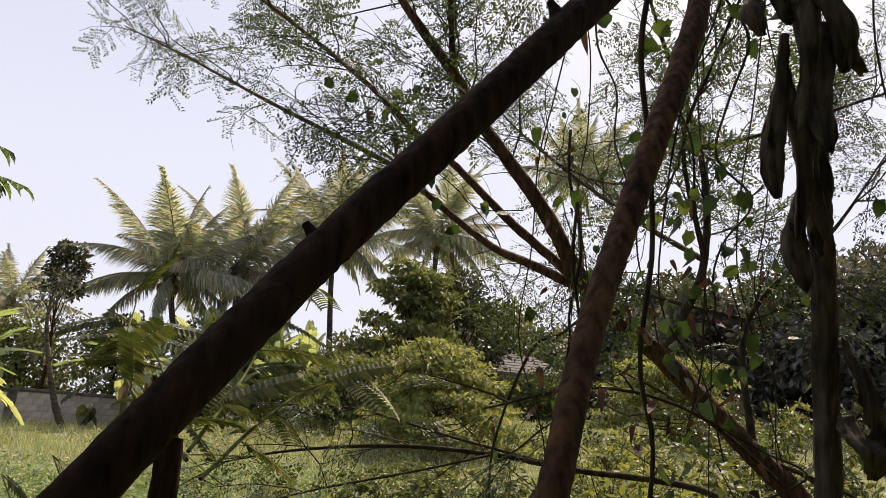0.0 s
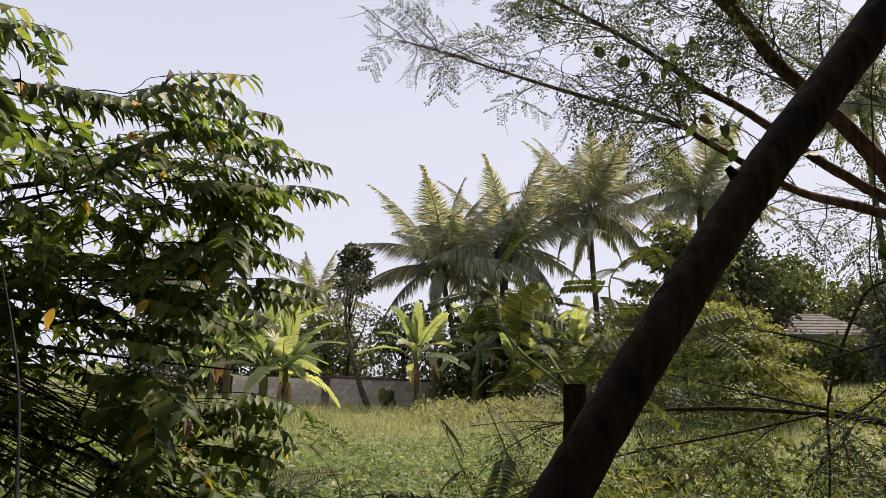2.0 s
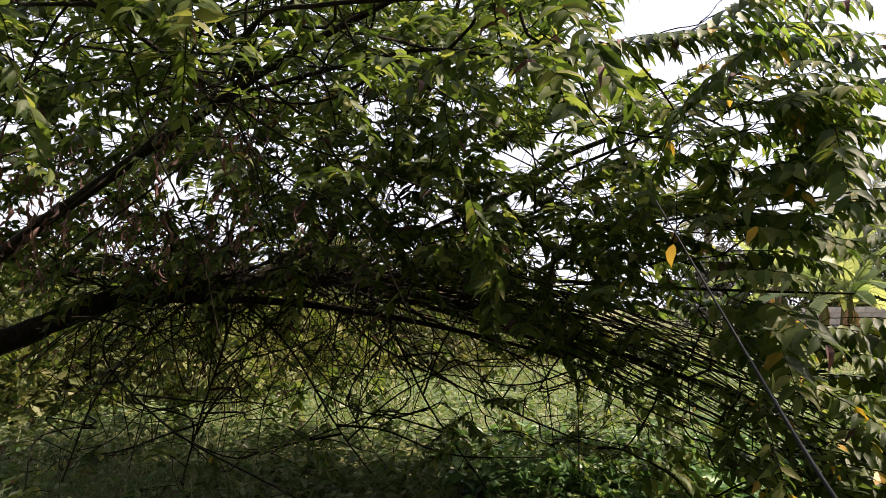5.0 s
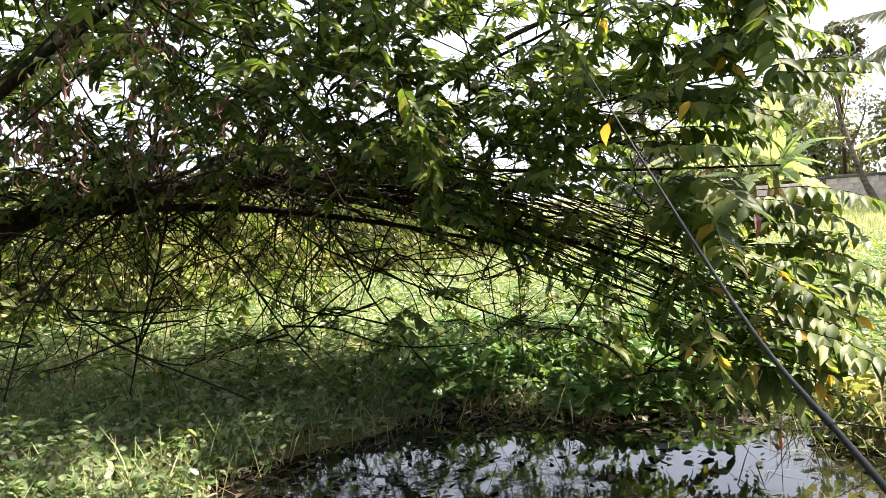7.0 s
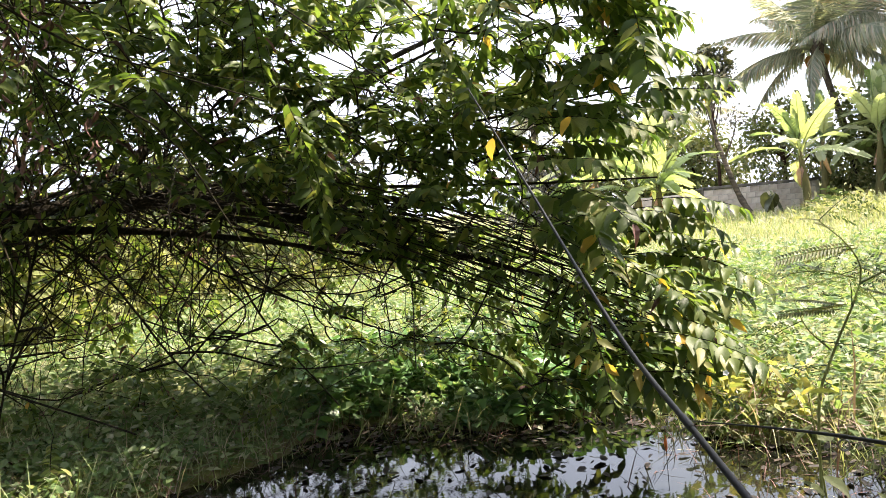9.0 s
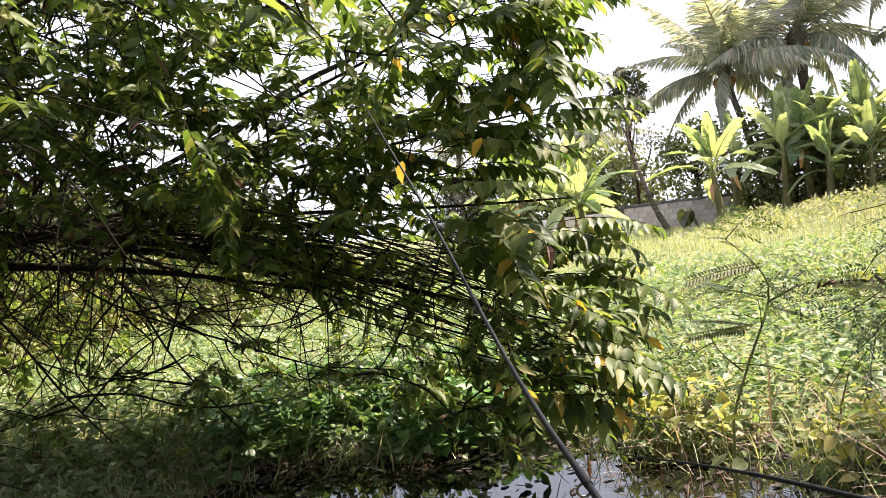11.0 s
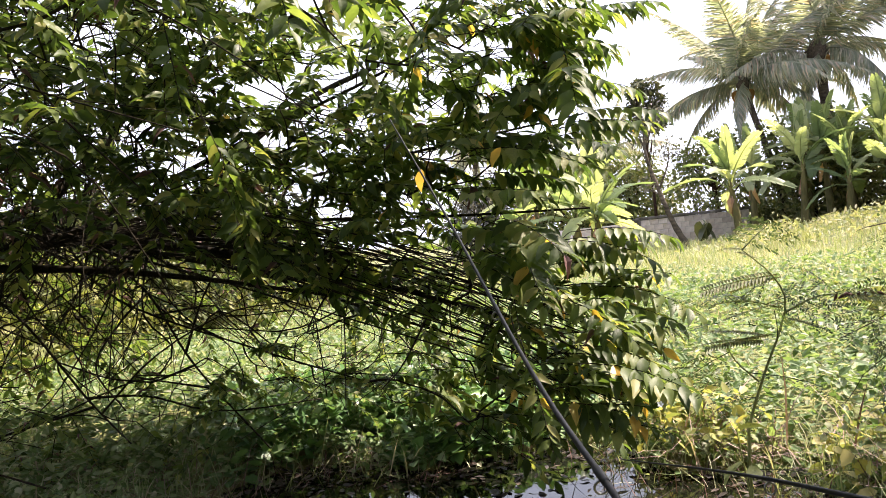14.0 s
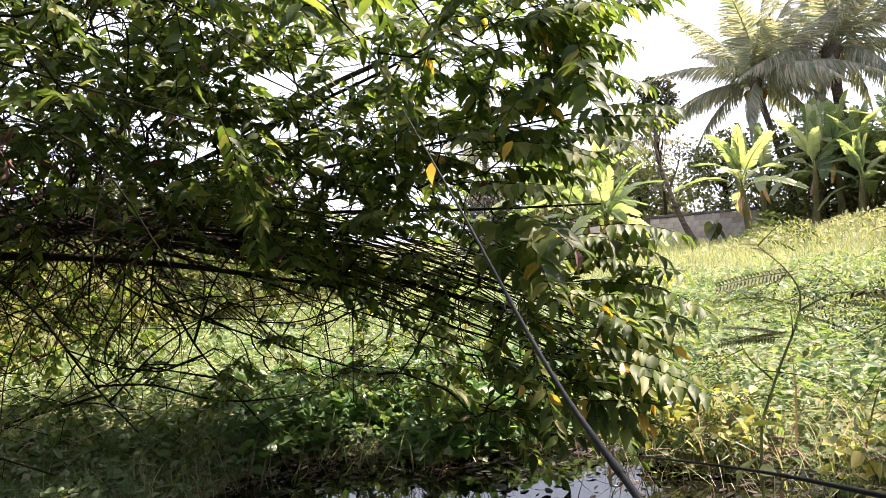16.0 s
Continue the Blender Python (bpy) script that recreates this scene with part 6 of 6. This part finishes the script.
x, y = POND[0] + g.uniform(-1.5, 1.5, 5000), POND[1] + g.uniform(-1.5, 1.5, 5000)
d = pond_depth(x, y); k = (d > -0.1) & (g.random(5000) < np.clip(0.8 - 2.2 * d, 0.06, 1)); x, y = x[k], y[k]
az = g.random(len(x)) * 6.28; el = np.abs(g.normal(0.25, 0.5, len(x)))
dirs = np.stack([np.cos(az) * np.cos(el), np.sin(az) * np.cos(el), np.sin(el)], -1)
v, f = scatter(BLADE_V * (1, 0.6, 0.5), BLADE_F, np.stack([x, y, np.full(len(x), -0.02)], -1), frames_from(dirs, np.tile((0.1, 0.2, 1.0), (len(x), 1))), g.uniform(0.06, 0.22, len(x)))
top("dead_stems", flat_mesh("dead_stems", v, f, LEAF_DRY), "dead brown stems sticking out of the water", "stems", kind="stuff")

# ---- weeds and dry stems on the near bank ----
g = rng(404)
x, y = g.uniform(-2.1, -0.7, 1500), g.uniform(2.0, 3.4, 1500)
k = (pond_depth(x, y) < -0.02); x, y = x[k], y[k]
az = g.random(len(x)) * 6.28; el = np.abs(g.normal(0.35, 0.4, len(x)))
dirs = np.stack([np.cos(az) * np.cos(el), np.sin(az) * np.cos(el), np.sin(el)], -1)
v, f = scatter(BLADE_V * (1, 0.45, 0.8), BLADE_F, np.stack([x, y, ground_z(x, y) + 0.03], -1), frames_from(dirs, np.tile((0.1, 0.2, 1.0), (len(x), 1))), g.uniform(0.12, 0.5, len(x)))
top("dry_straw", flat_mesh("dry_straw", v, f, STRAW), "tangle of dry reddish-brown stems on the bank", "stems", kind="stuff")
x, y = g.uniform(-2.3, -0.6, 7600), g.uniform(1.9, 3.5, 7600)
k = (pond_depth(x, y) < 0.0) & (np.hypot(x + 0.3, y - 0.2) > 1.6) & (g.random(len(x)) < 0.4 + 0.5 * np.sin(5 * x) * np.sin(4 * y)); x, y = x[k], y[k]
v, f = scatter(OVAL_V * (1, 1.2, 1), OVAL_F, np.stack([x, y, ground_z(x, y) + g.uniform(0.04, 0.24, len(x))], -1), leaf_rot(g, len(x), 0.6), g.uniform(0.025, 0.075, len(x)))
top("bank_weeds", flat_mesh("bank_weeds", v, f, LEAF_YOUNG, True), "yellow-green weeds on the near bank", "weeds", kind="stuff")

# straw, weeds and grass along the pond's edge under the tree
x, y = polar(g, 26000, 2.6, 5.0, 52, 104)
d = pond_depth(x, y)
k = (d < 0.06) & (d > -0.75) & (g.random(len(x)) < 0.75); x, y = x[k], y[k]
az = g.random(len(x)) * 6.28; el = np.abs(g.normal(0.3, 0.4, len(x)))
dirs = np.stack([np.cos(az) * np.cos(el), np.sin(az) * np.cos(el), np.sin(el)], -1)
j = np.arange(len(x)) % 5 == 0
v, f = scatter(BLADE_V * (1, 0.4, 0.8), BLADE_F, np.stack([x, y, np.maximum(ground_z(x, y), -0.01) + 0.03], -1)[j], frames_from(dirs, np.tile((0.1, 0.2, 1.0), (len(x), 1)))[j], g.uniform(0.06, 0.26, j.sum()))
top("edge_straw", flat_mesh("edge_straw", v, f, STRAW), "dry straw strewn along the pond's edge", "stems", kind="stuff")
j = ~j & (np.sin(3.1 * x + 1.7 * y) + np.sin(2.3 * y - 1.9 * x) > -0.9)
v, f = scatter(OVAL_V * (1, 1.15, 1), OVAL_F, np.stack([x, y, np.maximum(ground_z(x, y), -0.01) + 0.02 + 0.12 * g.random(len(x))], -1)[j], leaf_rot(g, j.sum(), 0.5), g.uniform(0.022, 0.055, j.sum()))
top("edge_weeds", flat_mesh("edge_weeds", v, f, LEAF_SPINACH, True), "small light green weeds along the pond's edge", "weeds", kind="stuff")

m, n, l, p = mat("orange_float_paint")
l.new(ramp(n, l, noise_tex(n, l, 60, 3), [(0.3, (0.6, 0.14, 0.03)), (0.7, (0.75, 0.22, 0.05))]), p.inputs["Base Color"])
p.inputs["Roughness"].default_value = 0.35
bob = thing("fishing_float", (-1.95, 2.46, 0.16), "small orange fishing float over the water's edge", "float")
part("body", mesh_of("body", *tube3([(0, 0, -0.03), (0, 0, -0.015), (0, 0, 0.0), (0, 0, 0.02), (0, 0, 0.035)], [0.001, 0.005, 0.006, 0.004, 0.001], 10), m, True), bob)
part("stem", mesh_of("stem", *tube3([(0, 0, -0.17), (0, 0, 0.06)], [0.0012], 6), ROD, True), bob)

# ---- brush under the feathery tree ----
def brush(base, height, spread, stems, leaf, seed, label, size=0.04):
    """A tangle of thin curving stems with small scattered leaves."""
    gg = rng(seed)
    bz = float(ground_z(*base)) - 0.03
    t = thing("brush", (*base, bz), label, "bush", "brush at the field's edge")
    tubes, P, D = [], [], []
    for k in range(stems):
        a = gg.random() * 6.28; r = spread * gg.uniform(0.3, 1.0); h = height * gg.uniform(0.45, 1.0)
        tip = np.array((math.cos(a) * r, math.sin(a) * r, h))
        path = smooth_path([gg.normal(0, 0.05, 3) * (1, 1, 0), tip * (0.35, 0.35, 0.6) + gg.normal(0, 0.05, 3), tip * (0.75, 0.75, 0.95) + gg.normal(0, 0.05, 3), tip * (1.2, 1.2, 0.88)], 12)
        tubes.append(tube3(path, [0.006, 0.003, 0.0012], 4))
        for q in range(3, 12):
            for _ in range(3):
                d = unit(gg.normal(0, 1, 3) * (1, 1, 0.4)); ln = gg.uniform(0.03, 0.16)
                tubes.append(tube3([path[q], path[q] + d * ln], [0.0014, 0.0008], 3))
                for u in np.linspace(0.35, 1, 4):
                    P.append(path[q] + d * ln * u); D.append(unit(d + gg.normal(0, 0.7, 3)))
    P, D = np.array(P), np.array(D)
    tagged(part("twig_stuff", flat_mesh("twig_stuff", *join(tubes), BARK_TWIG), t), kind="stuff")
    part("foliage", flat_mesh("foliage", *scatter(OVAL_V, OVAL_F, P, frames_from(D, unit(gg.normal(0, 0.5, (len(P), 3)) + (0, 0, 1))), size * gg.uniform(0.5, 1.3, len(P))), leaf), t)


for k, (bx, by, hh, sp, lf) in enumerate([(0.1, 4.3, 0.65, 0.6, LEAF_LIGHT), (0.75, 4.0, 0.95, 0.6, LEAF_LIGHT), (1.4, 3.9, 1.15, 0.6, LEAF_MID), (1.0, 5.2, 1.2, 0.8, LEAF_LIGHT), (-0.55, 4.9, 0.6, 0.7, LEAF_LIGHT), (1.9, 4.9, 1.3, 0.7, LEAF_MID), (0.2, 6.2, 0.9, 0.9, LEAF_MID), (-1.3, 5.6, 0.55, 0.8, LEAF_LIGHT), (2.4, 6.4, 1.5, 0.9, LEAF_MID), (1.3, 7.4, 1.3, 1.0, LEAF_LIGHT), (-0.6, 7.8, 0.8, 1.0, LEAF_MID), (3.2, 8.4, 1.9, 1.1, LEAF_DARK), (0.95, 3.1, 0.9, 0.4, LEAF_MID)]):
    brush((bx, by), hh, sp, 22, lf, 600 + k, "tangled brush of thin stems and small leaves", 0.035 + 0.004 * by)
